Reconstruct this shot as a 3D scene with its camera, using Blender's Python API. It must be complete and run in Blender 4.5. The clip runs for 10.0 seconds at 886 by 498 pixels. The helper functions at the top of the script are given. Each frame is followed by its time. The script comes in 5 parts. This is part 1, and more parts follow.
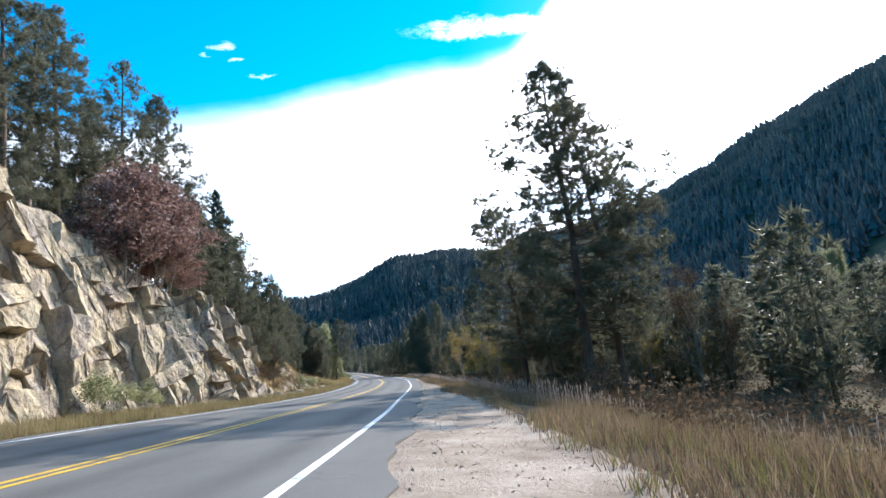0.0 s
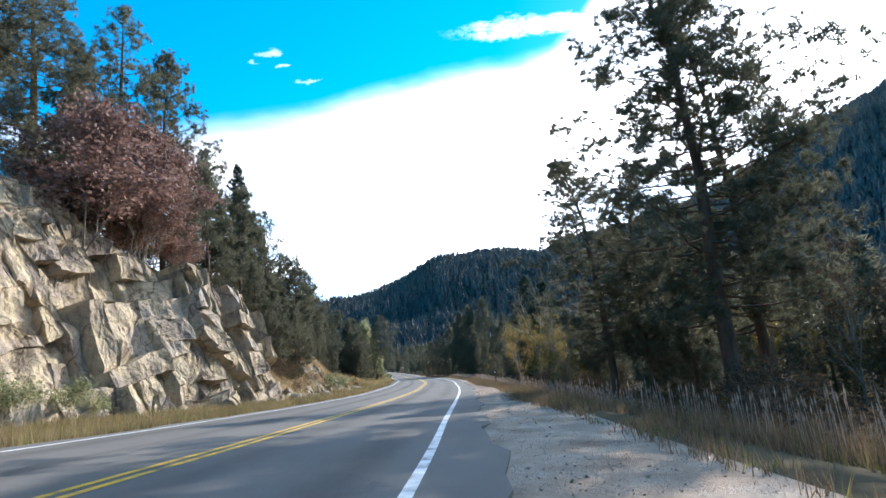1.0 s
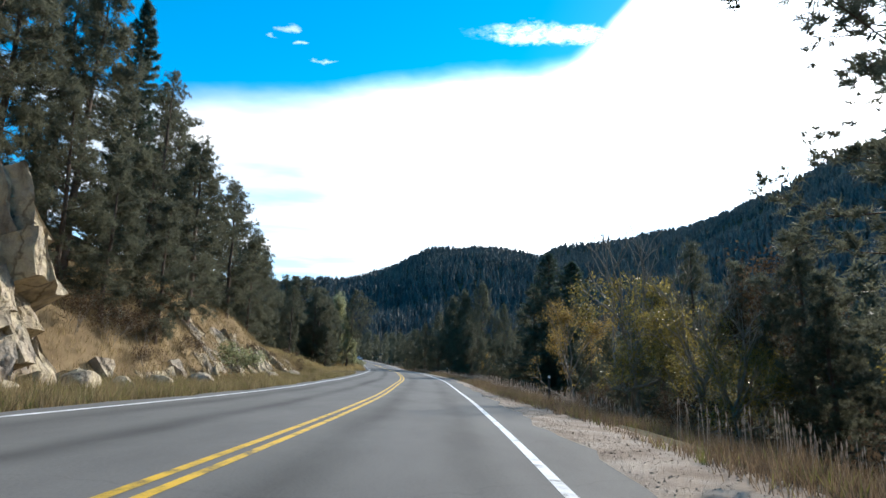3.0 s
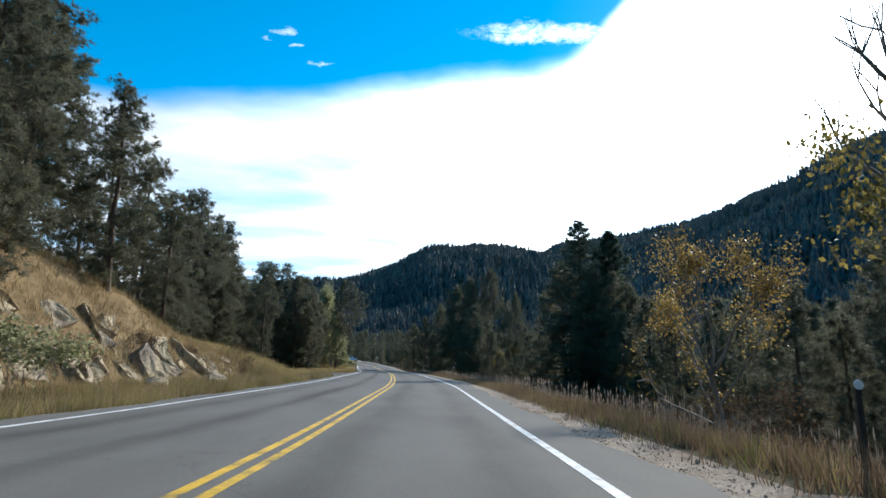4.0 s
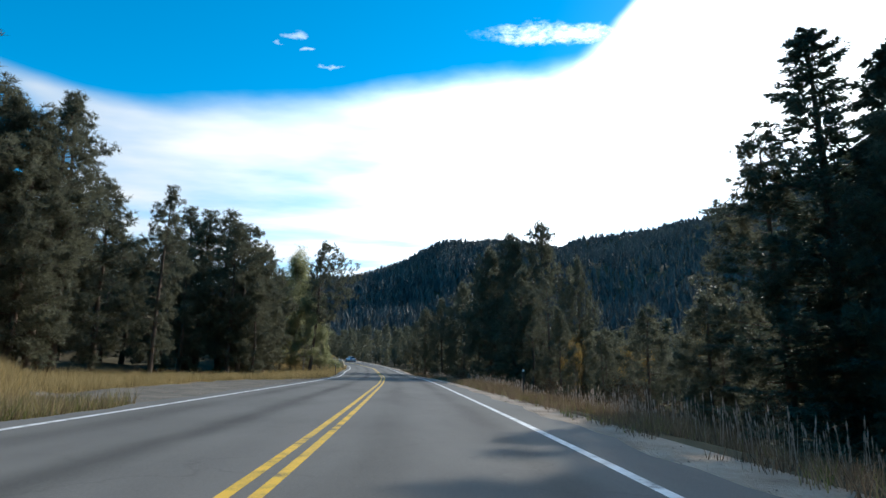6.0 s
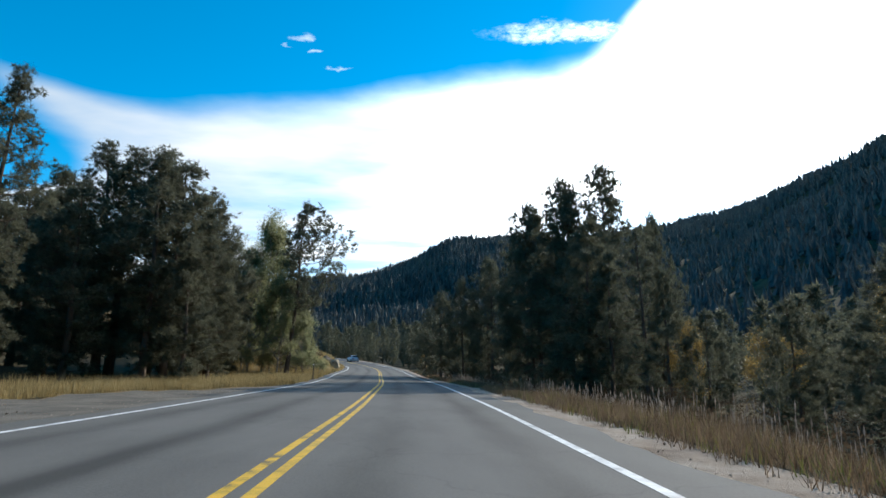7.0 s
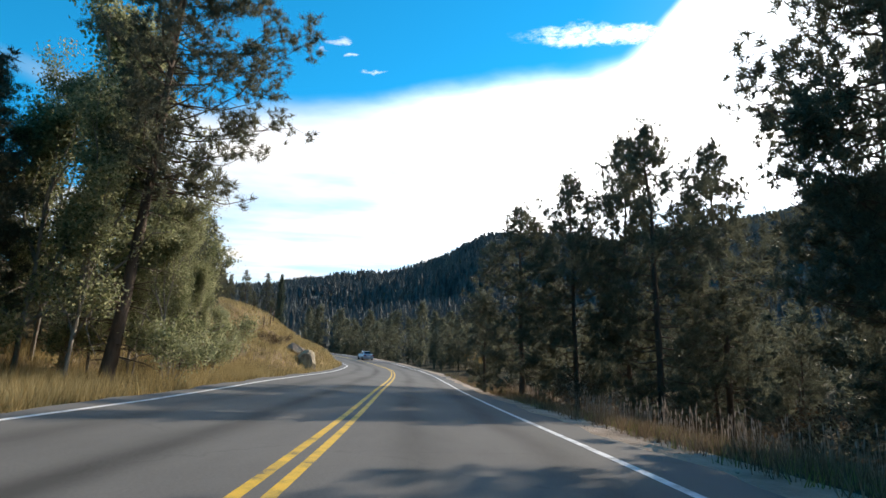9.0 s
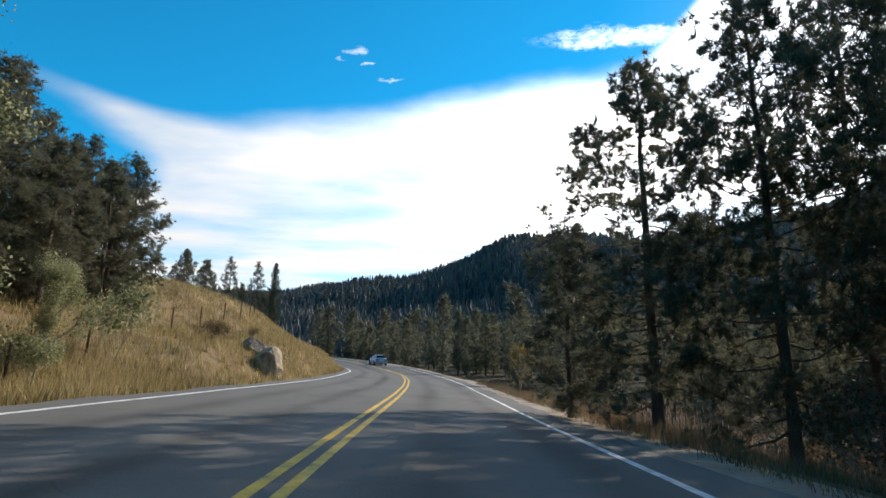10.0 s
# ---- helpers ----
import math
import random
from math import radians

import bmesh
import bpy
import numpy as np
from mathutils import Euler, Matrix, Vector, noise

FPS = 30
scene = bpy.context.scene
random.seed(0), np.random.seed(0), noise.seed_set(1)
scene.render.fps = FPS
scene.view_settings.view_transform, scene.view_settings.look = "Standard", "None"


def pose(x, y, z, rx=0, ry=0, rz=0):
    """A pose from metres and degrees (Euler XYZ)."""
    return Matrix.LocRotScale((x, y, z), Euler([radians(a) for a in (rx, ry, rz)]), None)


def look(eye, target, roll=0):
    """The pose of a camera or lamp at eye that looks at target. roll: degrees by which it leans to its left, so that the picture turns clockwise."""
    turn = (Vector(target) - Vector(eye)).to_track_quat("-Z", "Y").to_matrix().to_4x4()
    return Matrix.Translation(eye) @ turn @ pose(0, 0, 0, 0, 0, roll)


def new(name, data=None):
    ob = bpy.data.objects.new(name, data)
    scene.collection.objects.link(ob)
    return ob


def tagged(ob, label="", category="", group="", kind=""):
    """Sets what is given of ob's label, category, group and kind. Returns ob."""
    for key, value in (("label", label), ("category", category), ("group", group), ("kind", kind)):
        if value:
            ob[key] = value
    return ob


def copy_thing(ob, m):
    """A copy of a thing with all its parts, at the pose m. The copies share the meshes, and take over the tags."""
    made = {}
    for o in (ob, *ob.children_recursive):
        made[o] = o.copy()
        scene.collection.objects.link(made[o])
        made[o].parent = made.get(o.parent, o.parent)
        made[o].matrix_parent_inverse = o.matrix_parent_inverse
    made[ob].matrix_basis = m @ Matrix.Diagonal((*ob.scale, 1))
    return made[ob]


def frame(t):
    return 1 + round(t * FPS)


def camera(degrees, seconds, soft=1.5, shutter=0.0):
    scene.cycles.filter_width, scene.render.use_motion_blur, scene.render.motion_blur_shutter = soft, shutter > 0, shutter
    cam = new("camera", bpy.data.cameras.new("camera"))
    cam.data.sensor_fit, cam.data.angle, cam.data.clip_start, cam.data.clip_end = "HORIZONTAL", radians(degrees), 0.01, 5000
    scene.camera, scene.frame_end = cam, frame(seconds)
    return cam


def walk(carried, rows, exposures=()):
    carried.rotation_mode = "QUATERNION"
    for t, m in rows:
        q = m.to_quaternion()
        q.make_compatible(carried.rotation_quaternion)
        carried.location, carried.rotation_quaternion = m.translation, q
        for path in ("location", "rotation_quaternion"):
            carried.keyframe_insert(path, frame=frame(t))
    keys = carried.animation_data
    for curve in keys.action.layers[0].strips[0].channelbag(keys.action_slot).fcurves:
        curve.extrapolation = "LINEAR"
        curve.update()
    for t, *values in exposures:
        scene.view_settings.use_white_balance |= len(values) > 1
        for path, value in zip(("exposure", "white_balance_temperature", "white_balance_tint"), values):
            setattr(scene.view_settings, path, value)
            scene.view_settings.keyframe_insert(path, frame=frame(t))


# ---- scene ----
# ---------------------------------------------------------------- camera
cam = camera(75.4, 10.0)
PATH = [
    (0, (-2.633, 0.81, 1.82), (-2.437, 2.762, 2.209), -6.4),
    (0.5, (-2.556, 6.23, 1.74), (-2.439, 8.188, 2.13), -8.2),
    (1, (-2.79, 12.161, 1.65), (-2.742, 14.118, 2.058), -5.7),
    (1.5, (-3.194, 18.312, 1.59), (-3.165, 20.272, 1.984), -1.9),
    (2, (-3.393, 24.491, 1.5), (-3.361, 26.452, 1.892), 1.1),
    (2.5, (-3.455, 31.207, 1.44), (-3.395, 33.167, 1.834), 1.7),
    (4, (-3.2, 55.626, 1.15), (-3.13, 57.585, 1.547), 0.4),
    (4.5, (-3.28, 64.694, 1.08), (-3.223, 66.653, 1.477), 0.6),
    (5, (-3.365, 73.849, 1.07), (-3.322, 75.808, 1.468), 0.3),
    (5.5, (-3.42, 83.195, 1.06), (-3.384, 85.154, 1.462), 0.3),
    (7, (-4.6, 113.672, 1.02), (-4.601, 115.631, 1.423), -0.1),
    (7.5, (-5.12, 123.71, 1.0), (-5.156, 125.668, 1.404), -0.2),
    (8, (-5.891, 133.477, 0.98), (-5.957, 135.433, 1.391), 0.4),
    (8.5, (-6.675, 143.002, 0.95), (-6.763, 144.957, 1.363), 1.5),
    (9, (-7.486, 152.247, 0.93), (-7.597, 154.201, 1.342), 1.5),
    (9.5, (-8.35, 160.779, 0.91), (-8.492, 162.73, 1.331), 0.8),
    (10, (-9.122, 167.701, 0.91), (-9.299, 169.646, 1.341), 1.0),
]
EXPOSURES = [(0, 0.95, 6250, 14), (0.5, 0.95, 6250, 14), (1, 0.9, 6300, 14), (1.5, 0.68, 6350, 12), (2.5, 0.55, 6400, 11), (4, 0.24, 6350, 9), (5.5, 0.1, 6350, 9), (7, 0.08, 6400, 9),
             (8, 0.12, 6850, 12), (9, 0.32, 7150, 14), (9.5, 0.38, 7250, 15), (10, 0.14, 7050, 14)]
walk(cam, [(t, look(eye, target, roll)) for t, eye, target, roll in PATH], EXPOSURES)

# ---------------------------------------------------------------- light
SUN_AZ, SUN_EL = 39.0, 28.5      # degrees right of +y, above the horizon
sun_data = bpy.data.lights.new("sun", "SUN")
sun_data.energy, sun_data.angle, sun_data.color = 4.1, radians(0.6), (1.0, 0.93, 0.82)
sun = new("sun", sun_data)
sd = Vector((math.sin(radians(SUN_AZ)) * math.cos(radians(SUN_EL)), math.cos(radians(SUN_AZ)) * math.cos(radians(SUN_EL)), math.sin(radians(SUN_EL))))
sun.matrix_world = look((60, 80, 200), Vector((60, 80, 200)) - sd)


def nodes_of(tree):
    tree.nodes.clear()
    def n(kind, **kw):
        node = tree.nodes.new(kind)
        for k, v in kw.items():
            if k in node.inputs.keys():
                node.inputs[k].default_value = v
        return node
    return n, tree.links.new


def ramp(node, stops, mode="LINEAR"):
    cr = node.color_ramp
    cr.interpolation = mode
    while len(cr.elements) < len(stops):
        cr.elements.new(0.5)
    for e, (p, c) in zip(cr.elements, stops):
        e.position = p
        e.color = (*c, 1) if len(c) == 3 else c


def build_world():
    w = bpy.data.worlds.new("sky")
    scene.world = w
    w.use_nodes = True
    n, link = nodes_of(w.node_tree)
    sky = n("ShaderNodeTexSky")
    sky.sky_type, sky.sun_disc = "NISHITA", False
    sky.sun_elevation, sky.sun_rotation = radians(SUN_EL), radians(SUN_AZ)
    sky.altitude, sky.air_density, sky.dust_density, sky.ozone_density = 2000, 1.0, 0.3, 2.0
    tc = n("ShaderNodeTexCoord")
    sep = n("ShaderNodeSeparateXYZ")
    link(tc.outputs["Generated"], sep.inputs[0])

    def m(op, a, b=None, c=None):
        x = n("ShaderNodeMath")
        x.operation = op
        for i, v in enumerate((a, b, c)):
            if v is None:
                continue
            if isinstance(v, (int, float)):
                x.inputs[i].default_value = v
            else:
                link(v, x.inputs[i])
        return x.outputs[0]

    up = m("MAXIMUM", sep.outputs["Z"], 0.02)
    u, v = m("DIVIDE", sep.outputs["X"], up), m("DIVIDE", sep.outputs["Y"], up)      # place on a level cloud deck
    deck = n("ShaderNodeCombineXYZ")
    link(u, deck.inputs[0]), link(v, deck.inputs[1])
    big = n("ShaderNodeTexNoise", Scale=0.9, Detail=6.0, Roughness=0.55)
    link(deck.outputs[0], big.inputs["Vector"])
    fine = n("ShaderNodeTexNoise", Scale=1.1, Detail=5.0, Roughness=0.5)
    stretch = n("ShaderNodeMapping")
    stretch.inputs["Scale"].default_value = (0.6, 1.0, 1)
    stretch.inputs["Rotation"].default_value = (0, 0, radians(-20))
    link(deck.outputs[0], stretch.inputs["Vector"]), link(stretch.outputs[0], fine.inputs["Vector"])
    def line(coord, lo, hi, stops):
        """A smooth line on the cloud deck: one coordinate as a function of the other, both in deck units."""
        r = n("ShaderNodeValToRGB")
        ramp(r, [((p - lo) / (hi - lo), (q / 8 + 0.5,) * 3) for p, q in stops], "B_SPLINE")
        at = n("ShaderNodeMapRange", **{"From Min": lo, "From Max": hi})
        link(coord, at.inputs["Value"]), link(at.outputs[0], r.inputs[0])
        return m("MULTIPLY", m("SUBTRACT", r.outputs[0], 0.5), 8.0)

    # the sheet of cloud begins at a front that runs across the sky, and ends on the left in a loose arm
    ragged = m("MULTIPLY", m("SUBTRACT", big.outputs["Fac"], 0.5), 0.45)
    edge = line(u, -2.0, 1.0, ((-2.0, 1.2), (-1.62, 1.52), (-1.45, 1.74), (-1.28, 1.95), (-1.05, 2.08), (-0.8, 1.98), (-0.5, 1.97), (-0.28, 1.95), (0.03, 1.87), (0.32, 1.79), (0.46, 1.72), (0.54, 1.5), (0.62, 0.9), (0.8, -1.0)))
    veil = n("ShaderNodeMapRange", **{"From Min": -0.06, "From Max": 0.26})
    veil.interpolation_type = "SMOOTHSTEP"
    link(m("ADD", m("SUBTRACT", v, edge), ragged), veil.inputs["Value"])
    streak = n("ShaderNodeMapRange", **{"From Min": 0.36, "From Max": 0.62, "To Min": 0.4, "To Max": 1.0})
    link(fine.outputs["Fac"], streak.inputs["Value"])
    cover = m("MULTIPLY", veil.outputs[0], streak.outputs[0])
    left = line(v, 1.0, 4.5, ((1.0, -1.45), (1.6, -1.6), (2.1, -1.6), (2.5, -1.68), (2.9, -1.85), (3.2, -2.6), (3.8, -3.8), (4.5, -3.9)))
    clear = n("ShaderNodeMapRange", **{"From Min": -0.1, "From Max": 0.16})
    clear.interpolation_type = "SMOOTHSTEP"
    link(m("ADD", m("SUBTRACT", u, left), ragged), clear.inputs["Value"])
    cover = m("MULTIPLY", cover, clear.outputs[0])
    puff = n("ShaderNodeTexNoise", Scale=30.0, Detail=8.0, Roughness=0.7)
    link(deck.outputs[0], puff.inputs["Vector"])

    swirl = n("ShaderNodeTexNoise", Scale=9.0, Detail=6.0, Roughness=0.6)
    link(deck.outputs[0], swirl.inputs["Vector"])
    torn = n("ShaderNodeSeparateColor")
    link(swirl.outputs["Color"], torn.inputs[0])
    wu, wv = m("MULTIPLY_ADD", m("SUBTRACT", torn.outputs[0], 0.5), 0.16, u), m("MULTIPLY_ADD", m("SUBTRACT", torn.outputs[1], 0.5), 0.12, v)

    def wisp(cu, cv, ru, rv):
        a = m("POWER", m("DIVIDE", m("SUBTRACT", wu, cu), ru), 2.0)
        b = m("POWER", m("DIVIDE", m("SUBTRACT", wv, cv), rv), 2.0)
        return m("MAXIMUM", m("SUBTRACT", 1.0, m("SQRT", m("ADD", a, b))), 0.0)
    blobs = wisp(0.4, 1.585, 0.3, 0.07)
    for q in ((-0.44, 1.605, 0.045, 0.03), (-0.5, 1.64, 0.015, 0.012), (-0.41, 1.69, 0.03, 0.018), (-0.36, 1.8, 0.07, 0.015)):
        blobs = m("MAXIMUM", blobs, wisp(*q))
    small = n("ShaderNodeMapRange", **{"From Min": 0.42, "From Max": 1.25})
    link(m("MULTIPLY_ADD", blobs, 0.5, m("MULTIPLY_ADD", puff.outputs["Fac"], 1.8, -0.4)), small.inputs["Value"])
    cover = m("MAXIMUM", cover, m("MULTIPLY", small.outputs[0], m("MINIMUM", m("MULTIPLY", blobs, 1.3), 0.5)))
    # forward scatter: cloud brightens towards the sun
    dot = n("ShaderNodeVectorMath")
    dot.operation = "DOT_PRODUCT"
    link(tc.outputs["Generated"], dot.inputs[0])
    dot.inputs[1].default_value = sd
    near = m("POWER", m("MAXIMUM", dot.outputs["Value"], 0.0), 5.0)
    bright = m("MULTIPLY_ADD", near, CLOUD_SUN, CLOUD)
    tint = n("ShaderNodeBackground")
    tint.inputs["Color"].default_value = (0.93, 0.97, 1.0, 1)
    link(bright, tint.inputs["Strength"])
    blue = n("ShaderNodeBackground")
    blue.inputs["Strength"].default_value = SKY
    rich = n("ShaderNodeHueSaturation", Saturation=1.48, Hue=0.483)
    link(sky.outputs[0], rich.inputs["Color"]), link(rich.outputs[0], blue.inputs["Color"])
    mix = n("ShaderNodeMixShader")
    link(cover, mix.inputs[0]), link(blue.outputs[0], mix.inputs[1]), link(tint.outputs[0], mix.inputs[2])
    out = n("ShaderNodeOutputWorld")
    link(mix.outputs[0], out.inputs[0])


SKY, CLOUD, CLOUD_SUN = 0.213, 0.86, 4.6
build_world()

# ---------------------------------------------------------------- materials
def material(name, stops, scale=1.0, rough=0.85, bump=0.3, bump_scale=8.0, fine=None, translucent=0.0, island=0.0, detail=6.0, stretch=(1, 1, 1), metal=0.0, spec=0.3):
    """Noise-driven colour between stops, a second finer noise on top, bump; island: how much loose pieces differ."""
    mt = bpy.data.materials.new(name)
    mt.use_nodes = True
    n, link = nodes_of(mt.node_tree)
    tc = n("ShaderNodeTexCoord")
    mp = n("ShaderNodeMapping")
    mp.inputs["Scale"].default_value = stretch
    link(tc.outputs["Object"], mp.inputs["Vector"])
    noise_a = n("ShaderNodeTexNoise", Scale=scale, Detail=detail, Roughness=0.6)
    noise_b = n("ShaderNodeTexNoise", Scale=bump_scale, Detail=8.0, Roughness=0.65)
    link(mp.outputs[0], noise_a.inputs["Vector"]), link(mp.outputs[0], noise_b.inputs["Vector"])
    mixf = n("ShaderNodeMath")
    mixf.operation = "MULTIPLY_ADD"
    mixf.inputs[1].default_value = 0.35
    link(noise_b.outputs["Fac"], mixf.inputs[0])
    half = n("ShaderNodeMath")
    half.operation = "MULTIPLY_ADD"
    half.inputs[1].default_value, half.inputs[2].default_value = 1.3, -0.32
    link(noise_a.outputs["Fac"], half.inputs[0])
    link(half.outputs[0], mixf.inputs[2])
    value = mixf.outputs[0]
    if island:
        geo = n("ShaderNodeNewGeometry")
        add = n("ShaderNodeMath")
        add.operation = "MULTIPLY_ADD"
        add.inputs[1].default_value = island
        link(geo.outputs["Random Per Island"], add.inputs[0])
        sub = n("ShaderNodeMath")
        sub.operation = "SUBTRACT"
        sub.inputs[1].default_value = island / 2
        link(value, sub.inputs[0]), link(sub.outputs[0], add.inputs[2])
        value = add.outputs[0]
    col = n("ShaderNodeValToRGB")
    ramp(col, stops)
    link(value, col.inputs[0])
    bsdf = n("ShaderNodeBsdfPrincipled", Roughness=rough, Metallic=metal)
    bsdf.inputs["Specular IOR Level"].default_value = spec
    link(col.outputs[0], bsdf.inputs["Base Color"])
    if bump:
        bp = n("ShaderNodeBump", Strength=bump, Distance=0.05)
        link(noise_b.outputs["Fac"], bp.inputs["Height"])
        link(bp.outputs[0], bsdf.inputs["Normal"])
    out = n("ShaderNodeOutputMaterial")
    if translucent:
        tr = n("ShaderNodeBsdfTranslucent")
        link(col.outputs[0], tr.inputs["Color"])
        mx = n("ShaderNodeMixShader")
        mx.inputs[0].default_value = translucent
        link(bsdf.outputs[0], mx.inputs[1]), link(tr.outputs[0], mx.inputs[2])
        link(mx.outputs[0], out.inputs[0])
    else:
        link(bsdf.outputs[0], out.inputs[0])
    return mt


def asphalt_material():
    """Grey chip seal; traffic has polished and stained it along the wheel tracks, which the road's UV gives in metres."""
    mt = bpy.data.materials.new("asphalt")
    mt.use_nodes = True
    n, link = nodes_of(mt.node_tree)
    tc = n("ShaderNodeTexCoord")
    sep = n("ShaderNodeSeparateXYZ")
    link(tc.outputs["UV"], sep.inputs[0])
    def m(op, a, b=None, c=None):
        x = n("ShaderNodeMath")
        x.operation = op
        for i, v in enumerate((a, b, c)):
            if v is None:
                continue
            if isinstance(v, (int, float)):
                x.inputs[i].default_value = v
            else:
                link(v, x.inputs[i])
        return x.outputs[0]
    def tex(scale, detail, stretch=(1, 1, 1), rough=0.6, source="UV"):
        mp = n("ShaderNodeMapping")
        mp.inputs["Scale"].default_value = stretch
        link(tc.outputs[source], mp.inputs["Vector"])
        t = n("ShaderNodeTexNoise", Scale=scale, Detail=detail, Roughness=rough)
        link(mp.outputs[0], t.inputs["Vector"])
        return t.outputs["Fac"]
    wander = m("MULTIPLY_ADD", tex(0.25, 3, (0.2, 0.35, 1)), 0.7, -0.35)
    lat = m("ADD", sep.outputs["X"], wander)
    def band(c, w):
        d = m("DIVIDE", m("SUBTRACT", lat, c), w)
        return m("POWER", 2.718, m("MULTIPLY", m("MULTIPLY", d, d), -1.0))
    dark = m("ADD", m("ADD", band(0.85, 0.35), band(2.75, 0.38)), m("ADD", m("MULTIPLY", band(5.6, 0.32), 1.5), band(7.4, 0.35)))
    dark = m("MULTIPLY", dark, m("MULTIPLY_ADD", tex(0.5, 5, (1, 0.12, 1)), 1.6, -0.25))
    tone = m("ADD", m("MULTIPLY_ADD", tex(0.6, 6, (1, 0.3, 1)), 0.55, 0.3), m("MULTIPLY", dark, -0.34))
    tone = m("ADD", tone, m("MULTIPLY_ADD", tex(30, 6, rough=0.7), 0.5, -0.25))
    col = n("ShaderNodeValToRGB")
    ramp(col, [(0.2, (0.064, 0.062, 0.057)), (0.55, (0.136, 0.131, 0.121)), (0.9, (0.2, 0.193, 0.178))])
    link(tone, col.inputs[0])
    # thin cracks
    vor = n("ShaderNodeTexVoronoi", Scale=0.32)
    vor.feature = "DISTANCE_TO_EDGE"
    mp = n("ShaderNodeMapping")
    mp.inputs["Scale"].default_value = (0.5, 1.0, 1)
    off = n("ShaderNodeVectorMath")
    off.operation = "ADD"
    wob = n("ShaderNodeTexNoise", Scale=1.2, Detail=4.0)
    link(tc.outputs["UV"], wob.inputs["Vector"])
    link(tc.outputs["UV"], off.inputs[0]), link(wob.outputs["Color"], off.inputs[1])
    link(off.outputs[0], mp.inputs["Vector"]), link(mp.outputs[0], vor.inputs["Vector"])
    crack = n("ShaderNodeMapRange", **{"From Min": 0.0, "From Max": 0.007, "To Min": 0.86, "To Max": 1.0})
    link(vor.outputs["Distance"], crack.inputs["Value"])
    mix = n("ShaderNodeMix")
    mix.data_type, mix.blend_type = "RGBA", "MULTIPLY"
    mix.inputs[0].default_value = 1.0
    link(col.outputs[0], mix.inputs[6]), link(crack.outputs[0], mix.inputs[7])
    bsdf = n("ShaderNodeBsdfPrincipled", Roughness=0.84)
    bsdf.inputs["Specular IOR Level"].default_value = 0.14
    link(mix.outputs[2], bsdf.inputs["Base Color"])
    bp = n("ShaderNodeBump", Strength=0.35, Distance=0.01)
    link(tex(70, 5, rough=0.7), bp.inputs["Height"]), link(bp.outputs[0], bsdf.inputs["Normal"])
    out = n("ShaderNodeOutputMaterial")
    link(bsdf.outputs[0], out.inputs[0])
    return mt


ASPHALT = asphalt_material()
PAINT_WHITE = material("white_road_paint", [(0.27, (0.22, 0.22, 0.21)), (0.38, (0.52, 0.52, 0.51)), (0.65, (0.78, 0.78, 0.76))], scale=3, bump=0.2, bump_scale=40, rough=0.6)
PAINT_YELLOW = material("yellow_road_paint", [(0.28, (0.13, 0.105, 0.06)), (0.36, (0.42, 0.27, 0.035)), (0.6, (0.72, 0.43, 0.03))], scale=2.5, bump=0.2, bump_scale=40, rough=0.6)
GRAVEL = material("gravel", [(0.2, (0.22, 0.165, 0.125)), (0.5, (0.37, 0.295, 0.23)), (0.8, (0.5, 0.415, 0.335))], scale=0.9, bump=0.9, bump_scale=16, spec=0.04, rough=1.0)
PULLOUT = material("worn_pullout_dirt", [(0.2, (0.1, 0.09, 0.078)), (0.5, (0.165, 0.15, 0.128)), (0.8, (0.25, 0.22, 0.18))], scale=0.5, bump=0.7, bump_scale=14, spec=0.04, rough=1.0)
SOIL = material("dry_grass_soil", [(0.2, (0.1, 0.072, 0.042)), (0.5, (0.21, 0.15, 0.085)), (0.8, (0.29, 0.22, 0.125))], scale=0.4, bump=0.8, bump_scale=5, spec=0.04, rough=1.0)
FOREST_FLOOR = material("forest_floor", [(0.25, (0.04, 0.037, 0.027)), (0.5, (0.08, 0.067, 0.042)), (0.8, (0.125, 0.105, 0.06))], scale=0.15, bump=0.8, bump_scale=3, spec=0.04, rough=1.0)
# reddish tan of the right verge, darkened: some tree shade is in the colour
GRASS = material("dry_grass", [(0.1, (0.075, 0.054, 0.034)), (0.45, (0.18, 0.122, 0.075)), (0.9, (0.34, 0.25, 0.16))], scale=0.5, bump=0, translucent=0.35, island=0.7)
GRASS_STRAW = material("straw_grass", [(0.1, (0.1, 0.08, 0.042)), (0.45, (0.25, 0.185, 0.095)), (0.9, (0.42, 0.33, 0.18))], scale=0.5, bump=0, translucent=0.35, island=0.7)
GRASS_GOLD = material("golden_meadow_grass", [(0.1, (0.14, 0.115, 0.05)), (0.45, (0.34, 0.255, 0.115)), (0.9, (0.55, 0.44, 0.22))], scale=0.5, bump=0, translucent=0.35, island=0.7)
GRASS_GREEN = material("green_grass", [(0.1, (0.08, 0.1, 0.03)), (0.5, (0.2, 0.2, 0.06)), (0.9, (0.36, 0.3, 0.12))], scale=0.5, bump=0, translucent=0.35, island=0.6)
NEEDLES = material("pine_needles", [(0.1, (0.066, 0.07, 0.048)), (0.5, (0.125, 0.13, 0.088)), (0.9, (0.185, 0.188, 0.125))], scale=0.6, bump=0, translucent=0.5, island=0.5, rough=0.6)
SPRUCE = material("spruce_needles", [(0.1, (0.04, 0.06, 0.045)), (0.5, (0.08, 0.11, 0.08)), (0.9, (0.13, 0.16, 0.11))], scale=0.6, bump=0, translucent=0.42, island=0.5, rough=0.6)
